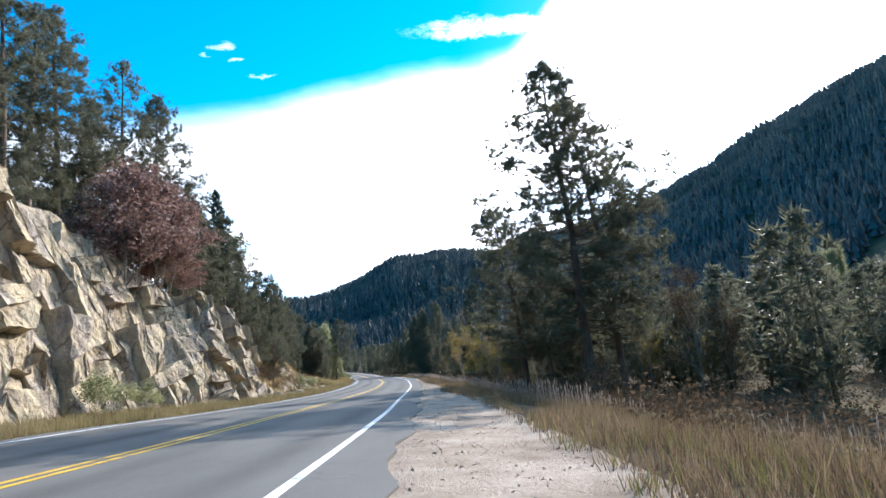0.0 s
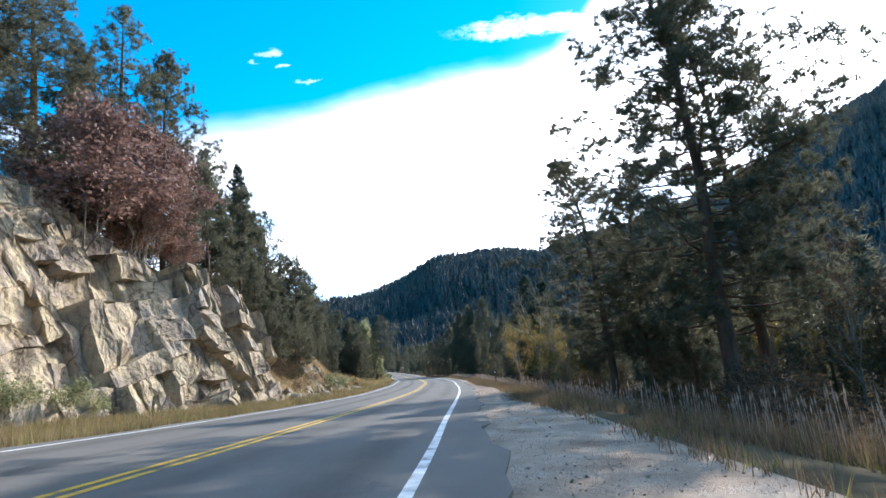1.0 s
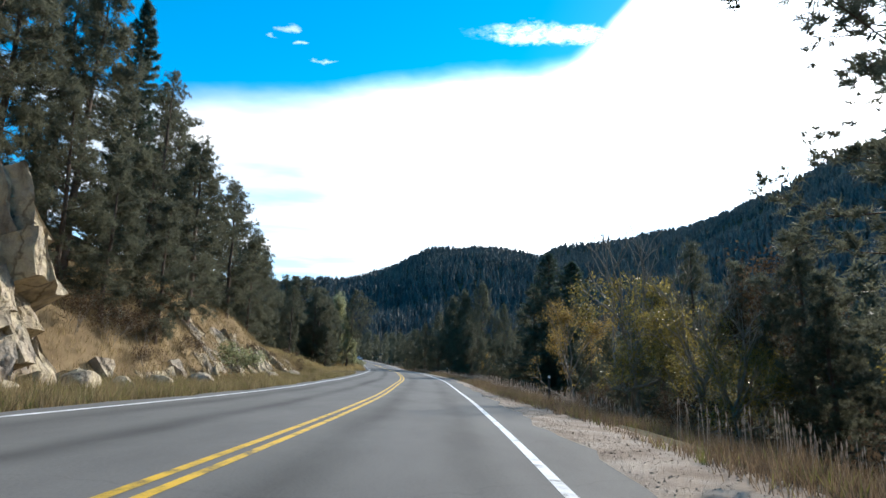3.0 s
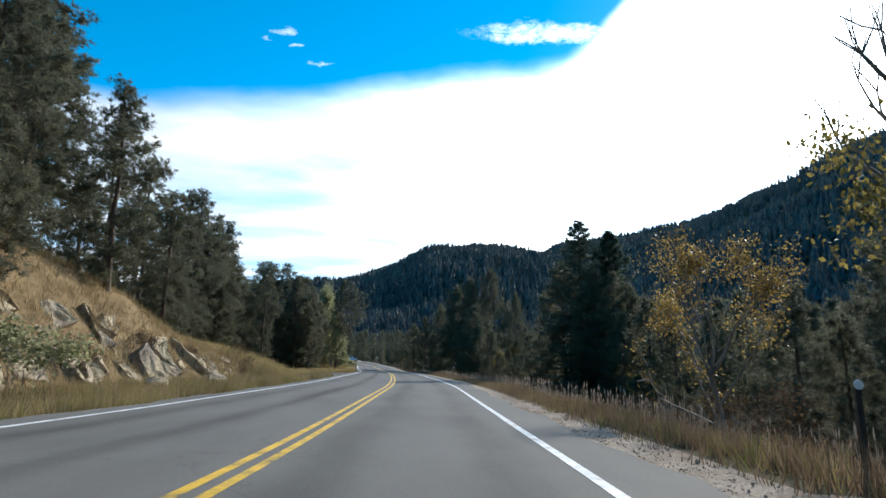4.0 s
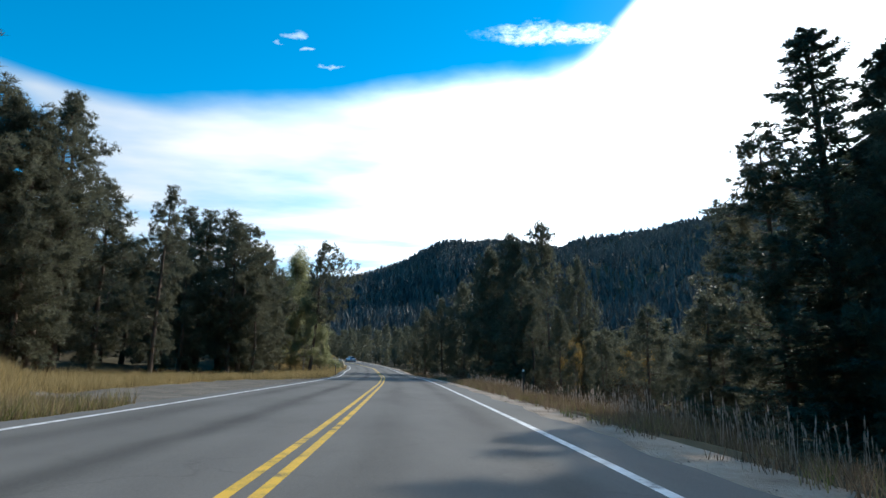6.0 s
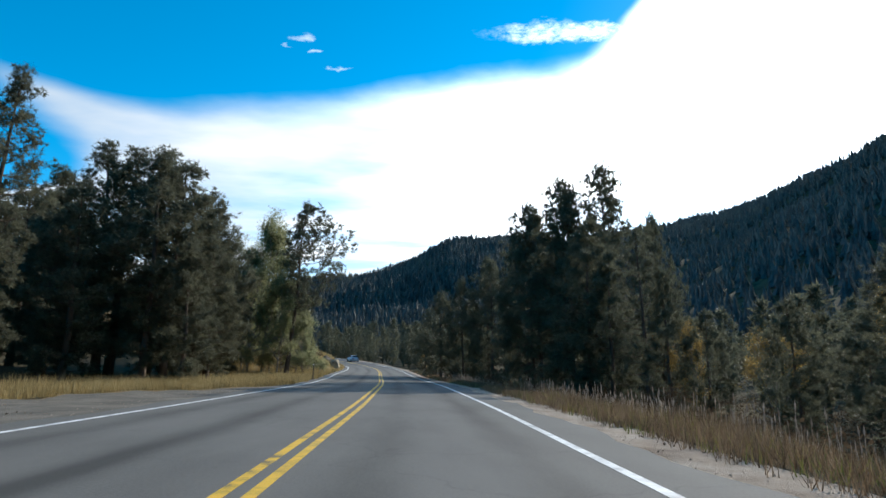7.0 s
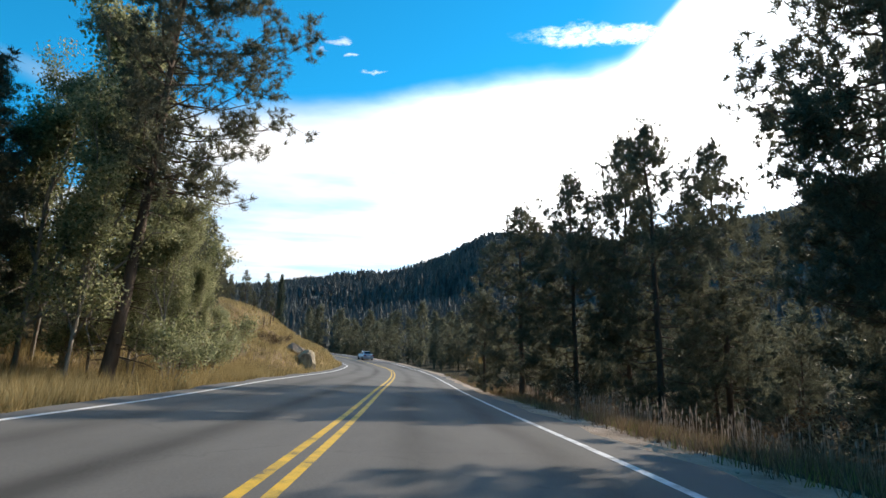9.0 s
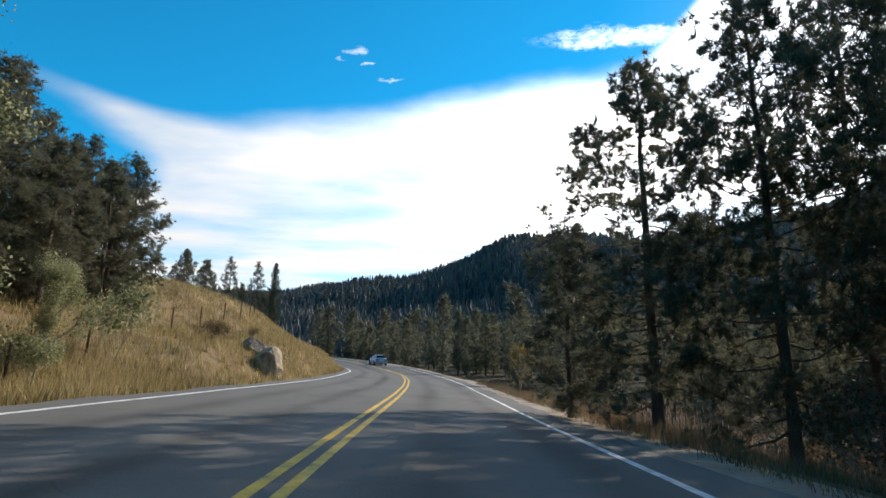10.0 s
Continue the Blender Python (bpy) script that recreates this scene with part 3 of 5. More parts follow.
def leaves(rng, centres, count, spread, size):
    n = len(centres)
    c = centres[:, None, :] + spread * rng.normal(size=(n, count, 3)) * np.array((1, 1, 0.8))
    a = rng.normal(size=(n, count, 3))
    a /= np.linalg.norm(a, axis=2, keepdims=True)
    b = np.cross(a, rng.normal(size=(n, count, 3)))
    b /= np.linalg.norm(b, axis=2, keepdims=True) + 1e-9
    s = size * rng.uniform(0.6, 1.3, (n, count, 1))
    return np.stack([c - a * s, c - b * s * 0.6, c + a * s, c + b * s * 0.6], 2).reshape(-1, 3)


def tree_object(name, wood, crown_v, per, bark, leaf, label, category, group):
    root = tagged(new(name), label, category, group)
    mesh_object("trunk", wood.v, wood.f, bark, root, shade=True)
    idx = np.arange(len(crown_v)).reshape(-1, per)
    mesh_object("crown", crown_v, idx, leaf, root)
    return root


def make_pine(seed, h, bare, radius, label, lean=0.0, sided=0.0, flat=0.0, tufts=1500, leaf=None, needles=16, fine=0.02, group="pines beside the road"):
    """Ponderosa pine: straight bole, limbs that sweep up at the tips, needles in puffs at their ends."""
    rng = np.random.default_rng(seed)
    w = Wood()
    r0 = 0.0125 * h
    k = np.linspace(0, 1, 9)
    bend = np.cumsum(rng.normal(0, 0.008 * h, (9, 2)), 0) * k[:, None]
    bole = np.stack([bend[:, 0] + lean * k * h, bend[:, 1], k * h - 0.4 * (k == 0)], 1)
    w.add(bole, r0 * (1 - k) ** 0.8 + 0.02 + 0.25 * r0 * (k == 0), 8)
    centres, axes = [], []
    n = int(h * (3.6 if needles < 20 else 5.4))
    for i in range(n):
        f = bare + (1 - bare) * (i + rng.uniform(0, 1)) / n
        g = (f - bare) / (1 - bare)
        p = np.array([np.interp(f, k, bole[:, j]) for j in range(3)])
        prof = (0.45 + 0.75 * g if g < 0.35 else 0.72 * (1 - ((g - 0.35) / 0.65) ** 1.2) + 0.05) 
        L = radius * prof * 1.3 * rng.uniform(0.55, 1.2)
        th = i * 2.4 + rng.uniform(-0.6, 0.6)
        L *= 1 + sided * math.cos(th)
        rise = (-0.25 + 0.75 * g) * (1 - flat) + rng.uniform(-0.12, 0.12)
        d = np.array((math.cos(th), math.sin(th), 0))
        s = np.linspace(0, 1, 5)
        limb = p + d * (L * s)[:, None] + np.array((0, 0, 1.0)) * (L * (rise * s + 0.35 * s * s - 0.12 * s))[:, None] + rng.normal(0, 0.04 * L, (5, 3)) * s[:, None]
        w.add(limb, np.maximum(r0 * (0.24 - 0.14 * g) * (1 - 0.85 * s), 0.012), 4)
        m = max(2, int(tufts / n / 5 * (0.4 + 1.2 * L / radius)))
        for _ in range(m):                                  # short side shoots, each ending in a puff of needles
            a = rng.uniform(0.3, 1.0) ** 0.65
            q = np.array([np.interp(a, s, limb[:, j]) for j in range(3)])
            side = rng.normal(size=3) * np.array((1, 1, 0.6)) + np.array((0, 0, 0.25))
            off = side / (np.linalg.norm(side) + 1e-6) * rng.uniform(0.08, 0.4) * L * (1.15 - 0.75 * a)
            w.add([q, q + off * 0.5 + (0, 0, -0.02), q + off], [0.016, 0.012, 0.008], 3)
            ax = d * 0.5 + np.array((0, 0, 0.7)) + off / (np.linalg.norm(off) + 1e-6) * 0.6
            ax = ax / np.linalg.norm(ax)
            for _ in range(5):
                centres.append(q + off + rng.normal(0, 0.2, 3) + ax * 0.1)
                axes.append(ax)
    for _ in range(int((14 + 46 * (needles > 20)) * (bare > 0.2))):                 # dead limbs on the bare bole
        f = rng.uniform(0.06, bare + 0.08)
        p = np.array([np.interp(f, k, bole[:, j]) for j in range(3)])
        th = rng.uniform(0, 6.28)
        L = rng.uniform(0.5, 1.6) * (1.0 if needles < 20 else 1.5)
        d = np.array((math.cos(th), math.sin(th), rng.uniform(-0.35, 0.15)))
        w.add([p, p + d * L * 0.55 + (0, 0, 0.05 * L), p + d * L], [0.03, 0.018, 0.006], 3)
        for a in (0.4, 0.6, 0.8):
            q = p + d * L * a
            w.add([q, q + rng.normal(0, 0.22, 3) * L], [0.012, 0.004], 3)
    v = blades(rng, np.array(centres), np.array(axes), needles, 0.34 if needles < 20 else 0.32, fine, 0.9)
    return tree_object("pine_tree", w, v, 3, BARK, leaf or NEEDLES, label, "tree", group)


def make_spruce(seed, h, radius, label, tufts=5200, group="spruces beside the road"):
    """Spruce: whorls of drooping limbs to the ground, each a flat spray of short needles, a fine pointed leader."""
    rng = np.random.default_rng(seed)
    w = Wood()
    r0 = 0.013 * h
    w.add([(0, 0, -0.4), (0, 0, h * 0.5), (0, 0, h)], [r0, r0 * 0.6, 0.015], 7)
    centres, axes = [], []
    n = int(h * 11)
    for i in range(n):
        g = (i + rng.uniform(0, 1)) / n
        z = h * (0.05 + 0.945 * g)
        L = radius * (1 - g) ** 0.72 * rng.choice((0.62, 0.85, 1.0, 1.12)) * rng.uniform(0.9, 1.08) + 0.1
        th = i * 2.4 + rng.uniform(-0.5, 0.5)
        d = np.array((math.cos(th), math.sin(th), 0))
        across = np.cross(d, (0, 0, 1))
        droop = -0.32 + 0.75 * g
        s = np.linspace(0, 1, 4)
        limb = np.array((0, 0, z)) + d * (L * s)[:, None] + np.array((0, 0, 1.0)) * (L * (droop * s + 0.22 * s * s))[:, None]
        w.add(limb, np.maximum(0.018 * L * (1 - 0.8 * s), 0.008), 3)
        for _ in range(max(6, int(tufts / n * (0.35 + 1.3 * L / radius)))):
            a = rng.uniform(0.12, 1.0)
            q = np.array([np.interp(a, s, limb[:, j]) for j in range(3)])
            side = rng.uniform(-1, 1) * 0.3 * L * (1.08 - a)
            centres.append(q + across * side + (0, 0, rng.normal(-0.03, 0.04)))
            ax = d + across * np.sign(side) * 0.7 + np.array((0, 0, -0.15))
            axes.append(ax / np.linalg.norm(ax))
    v = blades(rng, np.array(centres), np.array(axes), 9, 0.27, 0.022, 0.55)
    return tree_object("spruce_tree", w, v, 3, BARK, SPRUCE, label, "tree", group)


def make_broadleaf(seed, h, radius, leaf, label, name="cottonwood_tree", bark=None, clumps=240, count=30, size=0.09, first=0.2, stems=1, leafy=1.0, category="tree", group="leafy trees beside the road"):
    """Leafy tree or shrub: forking limbs, leaves in clumps round the twig ends."""
    rng = np.random.default_rng(seed)
    w = Wood()
    tips = []

    def grow(p, d, L, r, depth):
        mid = p + d * L * 0.5 + rng.normal(0, 0.05 * L, 3)
        end = p + d * L + rng.normal(0, 0.06 * L, 3)
        w.add([p, mid, end], [r, r * 0.8, r * 0.6], 6 if depth < 2 else 4)
        if depth >= 2:
            tips.append(mid)
        if depth == 0 and stems == 1:
            for f in (0.45, 0.65, 0.85):
                for _ in range(2):
                    nd = d * 0.5 + rng.normal(0, 0.6, 3) * np.array((1, 1, 0.3))
                    nd /= np.linalg.norm(nd)
                    grow(p + (end - p) * f, nd, L * rng.uniform(0.5, 0.8), r * 0.5, 2)
        if depth == 4 or L < 0.25:
            tips.append(end)
            return
        for _ in range(rng.integers(2, 4) if depth else rng.integers(3, 5)):
            nd = d + rng.normal(0, 0.55, 3) * np.array((1, 1, 0.6)) + np.array((0, 0, 0.15))
            nd /= np.linalg.norm(nd)
            grow(end, nd, L * rng.uniform(0.55, 0.85), r * 0.6, depth + 1)

    for i in range(stems):
        th = rng.uniform(0, 6.28)
        tilt = 0.12 if stems == 1 else 0.5
        d = np.array((math.cos(th) * tilt, math.sin(th) * tilt, 1.0))
        grow(np.array((math.cos(th) * 0.1 * (stems > 1), math.sin(th) * 0.1 * (stems > 1), -0.2)), d / np.linalg.norm(d), h * (first + 0.12), 0.016 * h / math.sqrt(stems), 0)
    tips = np.array(tips)
    k = np.max(np.abs(tips[:, :2]), axis=0).max()
    scale_xy, scale_z = radius / max(k, 0.1), h * 0.96 / tips[:, 2].max()
    sc = np.array((scale_xy, scale_xy, scale_z))
    tips = tips * sc
    w.v = [p * sc for p in w.v]
    leafed = tips[(tips[:, 2] > h * (0.0 if stems > 1 else 0.22)) & (tips[:, 2] < h * leafy)]
    pick = leafed[rng.integers(0, len(leafed), clumps)] + rng.normal(0, 0.06 * radius, (clumps, 3))
    v = leaves(rng, pick, count, 0.055 * radius + 0.1, size)
    return tree_object(name, w, v, 4, bark or PALE_BARK, leaf, label, category, group)


P_A = make_pine(1, 20, 0.25, 3.6, "tall dark green ponderosa pine with a bare lower bole", tufts=1350)
P_L = make_pine(17, 19, 0.4, 3.8, "leaning ponderosa pine with long layered limbs on one side", tufts=2300, lean=0.12, sided=0.6, flat=0.6, needles=26, fine=0.016)
P_B = make_pine(2, 18, 0.10, 3.2, "dense dark green ponderosa pine", tufts=2300)
P_C = make_pine(3, 14, 0.06, 3.0, "bushy dark green young ponderosa pine", tufts=2100)
P_D = make_pine(4, 22, 0.2, 4.7, "open-crowned ponderosa pine with thin needles", tufts=3400, needles=26, fine=0.016)
P_E = make_pine(14, 16, 0.24, 4.6, "broad ponderosa pine with a bare bole and rounded needle puffs", tufts=2400, needles=26, fine=0.017)
P_F = make_pine(19, 15, 0.1, 4.5, "broad low-limbed ponderosa pine with rounded needle puffs", tufts=2300, needles=26, fine=0.017)
S_A = make_spruce(5, 18, 3.4, "pointed dark green spruce")
S_B = make_spruce(6, 13, 2.5, "pointed dark green spruce")
B_GREEN = make_broadleaf(7, 17, 4.2, LEAF_GREEN, "tall cottonwood with yellowing green leaves", clumps=1150, count=20, size=0.088)
B_YELLOW = make_broadleaf(8, 9, 2.8, LEAF_YELLOW, "small tree with golden autumn leaves", clumps=240, count=26, size=0.06)
B_OLIVE = make_broadleaf(18, 9, 2.6, LEAF_OLIVE, "bushy tree with olive yellow leaves and bare top twigs", clumps=260, count=24, size=0.055, leafy=0.66)
B_RED = make_broadleaf(9, 7, 2.8, LEAF_RED, "rust-red autumn oak shrub on the cliff edge", name="oak_shrub", clumps=300, count=30, size=0.09, stems=4, category="shrub")
B_BROWN = make_broadleaf(12, 8, 2.6, LEAF_BROWN, "thin brown tree with sparse dry leaves", clumps=200, count=20, size=0.065)
SHRUB = make_broadleaf(10, 2.2, 1.1, LEAF_GREEN, "small yellow-green roadside shrub", name="shrub", clumps=70, count=24, size=0.05, stems=4, category="shrub")
SHRUB_BROWN = make_broadleaf(11, 2.6, 1.4, LEAF_BROWN, "bare brown roadside shrub", name="shrub", clumps=70, count=18, size=0.05, stems=5, category="shrub")
def make_snag(seed, h, label):
    rng = np.random.default_rng(seed)
    root = tagged(new("dead_tree"), label, "tree")
    w = Wood()
    w.add([(0, 0, -0.3), (0.05, 0.02, h * 0.5), (0.02, 0.08, h)], [0.16, 0.1, 0.03], 7)
    mesh_object("trunk", w.v, w.f, PALE_BARK, root, shade=True)
    for _ in range(16):
        t = Wood()
        z, th, L = rng.uniform(0.25, 0.98) * h, rng.uniform(0, 6.28), rng.uniform(0.4, 1.5)
        d = np.array((math.cos(th), math.sin(th), rng.uniform(-0.1, 0.4)))
        p = np.array((0.03, 0.04, z))
        t.add([p, p + d * L * 0.6, p + d * L + (0, 0, 0.12)], [0.035, 0.02, 0.008], 4)
        mesh_object("branch", t.v, t.f, PALE_BARK, root)
    return root


SNAG = make_snag(15, 10, "dead grey pine trunk with broken branch stubs")
HEIGHT = {P_L: 19.5, P_F: 15.6, B_OLIVE: 9, SNAG: 10, P_E: 16.6, P_A: 20.5, P_B: 18.5, P_C: 14.5, P_D: 22.6, S_A: 18, S_B: 13, B_GREEN: 17, B_YELLOW: 9, B_RED: 7, B_BROWN: 8, SHRUB: 2.2, SHRUB_BROWN: 2.6}
USED = set()


def plant(kind, x, y, top=None, h=None, turn=0.0, wide=1.0):
    """Puts a tree on the ground with its top at a height, or h metres tall."""
    z = ground_at(x, y) - 0.1
    tall = h if h else max(top - z, 1.0)
    s = tall / HEIGHT[kind]
    m = Matrix.Translation((x, y, z)) @ Matrix.Rotation(turn, 4, "Z") @ Matrix.Diagonal((s * wide, s * wide, s, 1))
    if kind not in USED:
        USED.add(kind)
        kind.matrix_world = m
        return kind
    ob = copy_thing(kind, m)
    ob.scale = (s * wide, s * wide, s)
    return ob


TREES = [
    (P_B, -29.2, 42.0, 35.3, 1.1), (P_A, -30.5, 47.0, 35.4, 1.2), (P_B, -31.0, 52.0, 38.3, 1.1), (P_A, -29.4, 60.0, 37.8, 1), (P_C, -30.1, 56.0, 31.5, 1),
    (P_D, -28.2, 66.0, 37.5, 0.9), (P_B, -28.4, 76.0, 29.1, 1), (S_B, -25.6, 80.0, 28.9, 0.8), (P_A, -22.1, 78.0, 22.1, 1), (P_C, -20.4, 80.0, 17.2, 1.1),
    (P_C, -18.6, 84.0, 15.7, 1.1), (P_C, -17.6, 74.0, 15.1, 1.1), (P_B, -22.3, 62.0, 22.0, 1.1), (P_B, -21.7, 56.0, 18.9, 1.1), (P_C, -21.6, 68.0, 21.9, 1),
    (P_C, -19.3, 92.0, 12.2, 1.2), (P_C, -24.3, 66.0, 23.9, 0.9), (B_RED, -22.2, 44.0, 20.0, 1), (B_RED, -21.0, 47.0, 19.3, 0.9), (B_RED, -20.5, 48.0, 18.0, 0.9), (B_RED, -21.0, 42.5, 15.6, 1.5), (B_RED, -20.6, 45.0, 14.6, 1.6), (B_RED, -20.4, 48.0, 13.6, 1.5), (B_RED, -20.4, 50.8, 12.6, 1.4),
    (P_B, -27.3, 90.0, 26.9, 1.2), (P_B, -26.0, 86.0, 22.7, 1.2), (P_B, -32.1, 94.0, 21.6, 1.2), (P_B, -34.2, 112.0, 24.5, 1.1), (P_B, -33.3, 116.0, 23.4, 1.1),
    (P_B, -32.2, 124.0, 22.2, 1.2), (P_C, -32.1, 104.0, 17.6, 1.2), (P_C, -30.5, 128.0, 18.6, 1.2), (P_B, -29.1, 130.0, 19.8, 1), (P_B, -24.7, 110.0, 17.7, 1.1),
    (P_B, -33.7, 132.0, 20.9, 1.1), (P_B, -31.4, 136.0, 22.0, 1.1), (P_C, -29.0, 128.0, 17.1, 1.2), (P_C, -30.8, 140.0, 16.6, 1.1), (P_B, -31.0, 158.0, 19.1, 1.4),
    (P_B, -28.2, 160.0, 19.2, 1.4), (P_C, -30.9, 152.0, 15.0, 1.2), (P_B, -26.2, 140.0, 16.2, 0.9), (P_B, -30.0, 158.0, 19.1, 1.4), (P_C, -28.3, 150.0, 12.8, 1.3),
    (P_C, -39.1, 160.0, 15.5, 1.5), (P_C, -33.2, 155.0, 13.5, 1.4), (P_C, -25.8, 164.0, 14.3, 1.2), (P_C, -26.0, 168.0, 12.9, 1), (P_C, -22.6, 158.0, 14.8, 1.1),
    (P_C, -26.1, 168.0, 13.5, 1.1), (P_C, -26.9, 172.0, 13.0, 1.1), (P_C, -21.8, 152.0, 9.8, 1.2), (P_C, -26.0, 160.0, 12.1, 1.2), (B_GREEN, -23.4, 174.0, 18.0, 1.0),
    (B_GREEN, -26.2, 176.0, 15.5, 0.8), (B_GREEN, -21.1, 182.0, 4.1, 1.3), (B_GREEN, -21.9, 176.0, 5.6, 1.8), (P_C, -27.6, 178.0, 8.8, 1.2), (P_C, -28.6, 176.0, 9.0, 1.3),
    (P_C, -27.5, 184.0, 8.0, 1.3), (P_C, -30.9, 176.0, 9.7, 1.3), (P_C, -26.8, 180.0, 5.4, 1.4), (P_C, -29.9, 172.0, 7.3, 1.4), (B_GREEN, -19.4, 175.0, 7.2, 0.7),
    (B_GREEN, -20.8, 174.5, 6.4, 0.8), (B_GREEN, -18.9, 175.5, 5.4, 0.55), (P_B, -30.8, 190.0, 14.8, 1.1), (P_B, -30.9, 192.0, 13.3, 1.1), (P_B, -30.6, 194.5, 13.2, 1.2),
    (P_C, -29.1, 197.0, 12.9, 1.1), (P_C, -29.3, 195.5, 12.0, 1.2), (P_C, -30.9, 193.5, 12.0, 1.3), (P_C, -29.5, 188.0, 12.5, 1.3), (P_C, -30.6, 196.0, 10.8, 1.4),
    (P_C, -30.3, 191.0, 9.9, 1.5), (P_C, -31.3, 203.0, 8.8, 1.4), (P_C, -31.6, 201.0, 9.1, 1.5), (P_C, -47.8, 236.0, 16.0, 1.1), (P_C, -46.3, 238.0, 15.1, 1.2),
    (P_B, -40.0, 232.0, 14.3, 1), (P_C, -40.3, 236.0, 11.8, 1.2), (P_B, -38.4, 236.0, 14.5, 0.9), (S_B, -37.0, 238.0, 14.7, 0.8), (P_C, -38.9, 240.0, 11.0, 1.3),
    (P_C, -48.3, 234.0, 13.6, 1.2), (P_C, -22.5, 100.0, 9.2, 1.4), (P_C, -24.2, 106.0, 8.7, 1.4), (P_B, -21.5, 97.0, 11.5, 1.1), (P_C, -26.9, 116.0, 9.4, 1.4),
    (P_B, -24.3, 152.0, 15.8, 1.2), (P_C, -23.9, 154.0, 16.2, 1.3), (P_C, -24.5, 160.0, 14.1, 1.4), (P_D, 9.3, 36.4, 20.6, 1.3), (P_D, 12.6, 39.6, 20.2, 1.0),
    (P_D, 7.8, 48.2, 14.8, 1.3), (P_C, 14.9, 50.0, 10.0, 1.2), (P_D, 9.4, 46.2, 13.2, 0.8), (P_C, 11.2, 44.5, 7.2, 1.2), (P_C, 13.5, 55.0, 9.5, 1.2),
    (P_C, 9.7, 58.0, 6.4, 1.1), (B_BROWN, 21.4, 46.0, 8.3, 0.9), (B_BROWN, 24.5, 47.0, 5.0, 0.9), (B_YELLOW, 19.8, 52.0, 6.2, 0.8), (B_BROWN, 11.3, 60.0, 6.6, 1),
    (B_OLIVE, 21.5, 58.0, 7.7, 1), (B_OLIVE, 23.4, 55.0, 6.1, 1), (B_OLIVE, 25.3, 52.0, 4.6, 0.9), (B_YELLOW, 29.9, 57.0, 3.7, 0.8), (B_OLIVE, 17.1, 60.0, 6.9, 1),
    (B_GREEN, 68.0, 95.0, 13.4, 0.8), (B_GREEN, 79.4, 100.0, 16.6, 0.6), (B_OLIVE, 6.3, 65.3, 9.5, 0.8), (B_OLIVE, 7.5, 61.2, 6.6, 0.9), (B_YELLOW, 5.6, 72.6, 5.3, 1.0), (P_C, 8.6, 67.0, 5.6, 1.1), (P_C, 7.9, 70.5, 2.6, 1.2),
    (P_C, 9.9, 62.0, 6.0, 1), (B_OLIVE, 8.4, 63.5, 5.2, 1.0), (P_C, 9.0, 56.0, 4.6, 1.1), (B_OLIVE, 7.0, 58.0, 4.2, 1.0), (P_C, 11.1, 88.0, 4.3, 1.2),
    (P_B, 13.5, 74.0, 9.4, 1.1), (S_A, 14.3, 118.0, 17.3, 1.6), (S_B, 17.3, 117.0, 15.8, 1.4), (P_C, 12.7, 120.0, 12.6, 1.2), (P_C, 16.7, 110.0, 9.2, 1.2),
    (P_C, 14.5, 114.0, 11.4, 1.1), (B_YELLOW, 19.5, 108.0, 7.7, 0.5), (B_YELLOW, 15.0, 106.0, 0.9, 0.8), (SNAG, 15.1, 94.0, 8.3, 1), (P_C, 16.0, 104.0, 7.0, 1.2),
    (P_B, 5.6, 160.0, 16.0, 1.2), (B_YELLOW, 14.3, 165.0, 5.2, 0.8), (B_YELLOW, 16.0, 150.0, 3.2, 0.9), (P_C, 11.7, 124.0, 4.7, 1.2), (P_C, 8.8, 136.0, 3.6, 1.1),
    (P_B, 15.6, 112.0, 10.5, 1), (P_C, 15.2, 108.0, 6.3, 1.2), (P_F, 4.2, 166.0, 15.4, 1), (P_C, 5.5, 154.0, 11.6, 1.1), (P_A, 7.3, 148.0, 9.5, 1),
    (P_C, 6.4, 152.0, 8.9, 1.1), (P_C, 7.9, 146.0, 6.7, 0.9), (B_YELLOW, 23.5, 150.0, 6.0, 0.55), (B_YELLOW, 9.1, 146.0, 3.6, 0.6), (P_E, 5.8, 162.0, 17.4, 0.75),
    (P_E, 9.9, 164.0, 19.4, 0.72), (P_E, 15.0, 166.0, 15.2, 0.52), (P_C, 8.8, 160.0, 7.7, 1.1), (P_E, 3.7, 167.0, 16.5, 0.8), (P_F, 0.9, 179.0, 13.3, 0.9),
    (P_C, -17.2, 64.0, 10.4, 1.1), (P_C, -16.4, 67.5, 9.2, 1.2), (P_B, -18.8, 70.5, 13.0, 1.1), (P_B, -18.2, 62.2, 12.6, 1.1), (P_C, -25.4, 168.5, 11.0, 1.3), (P_B, -27.4, 172.5, 13.0, 1.2),
    (P_B, -27.4, 186.0, 12.4, 1.3), (P_C, -26.8, 188.5, 10.4, 1.3), (P_B, -28.0, 191.0, 11.6, 1.3), (P_C, -28.4, 194.0, 11.4, 1.2), (P_C, -36.2, 215.0, 11.5, 1.1), (P_C, -39.3, 225.0, 12.5, 1.1),
    (B_GREEN, -20.4, 176.5, 9.0, 1.2), (B_GREEN, -20.9, 170.8, 11.0, 1.0), (B_GREEN, -18.9, 173.2, 6.4, 1.0), (B_GREEN, -24.6, 173.2, 12.4, 1.2), (B_GREEN, -22.8, 174.8, 8.5, 1.0),
    (P_E, 5.5, 183.0, 14.0, 0.8), (P_F, -2.3, 182.0, 11.6, 0.9), (P_F, -4.9, 183.5, 10.1, 1.12), (P_C, -6.8, 186.0, 5.4, 1.3), (P_D, 8.1, 174.0, 14.2, 0.6),
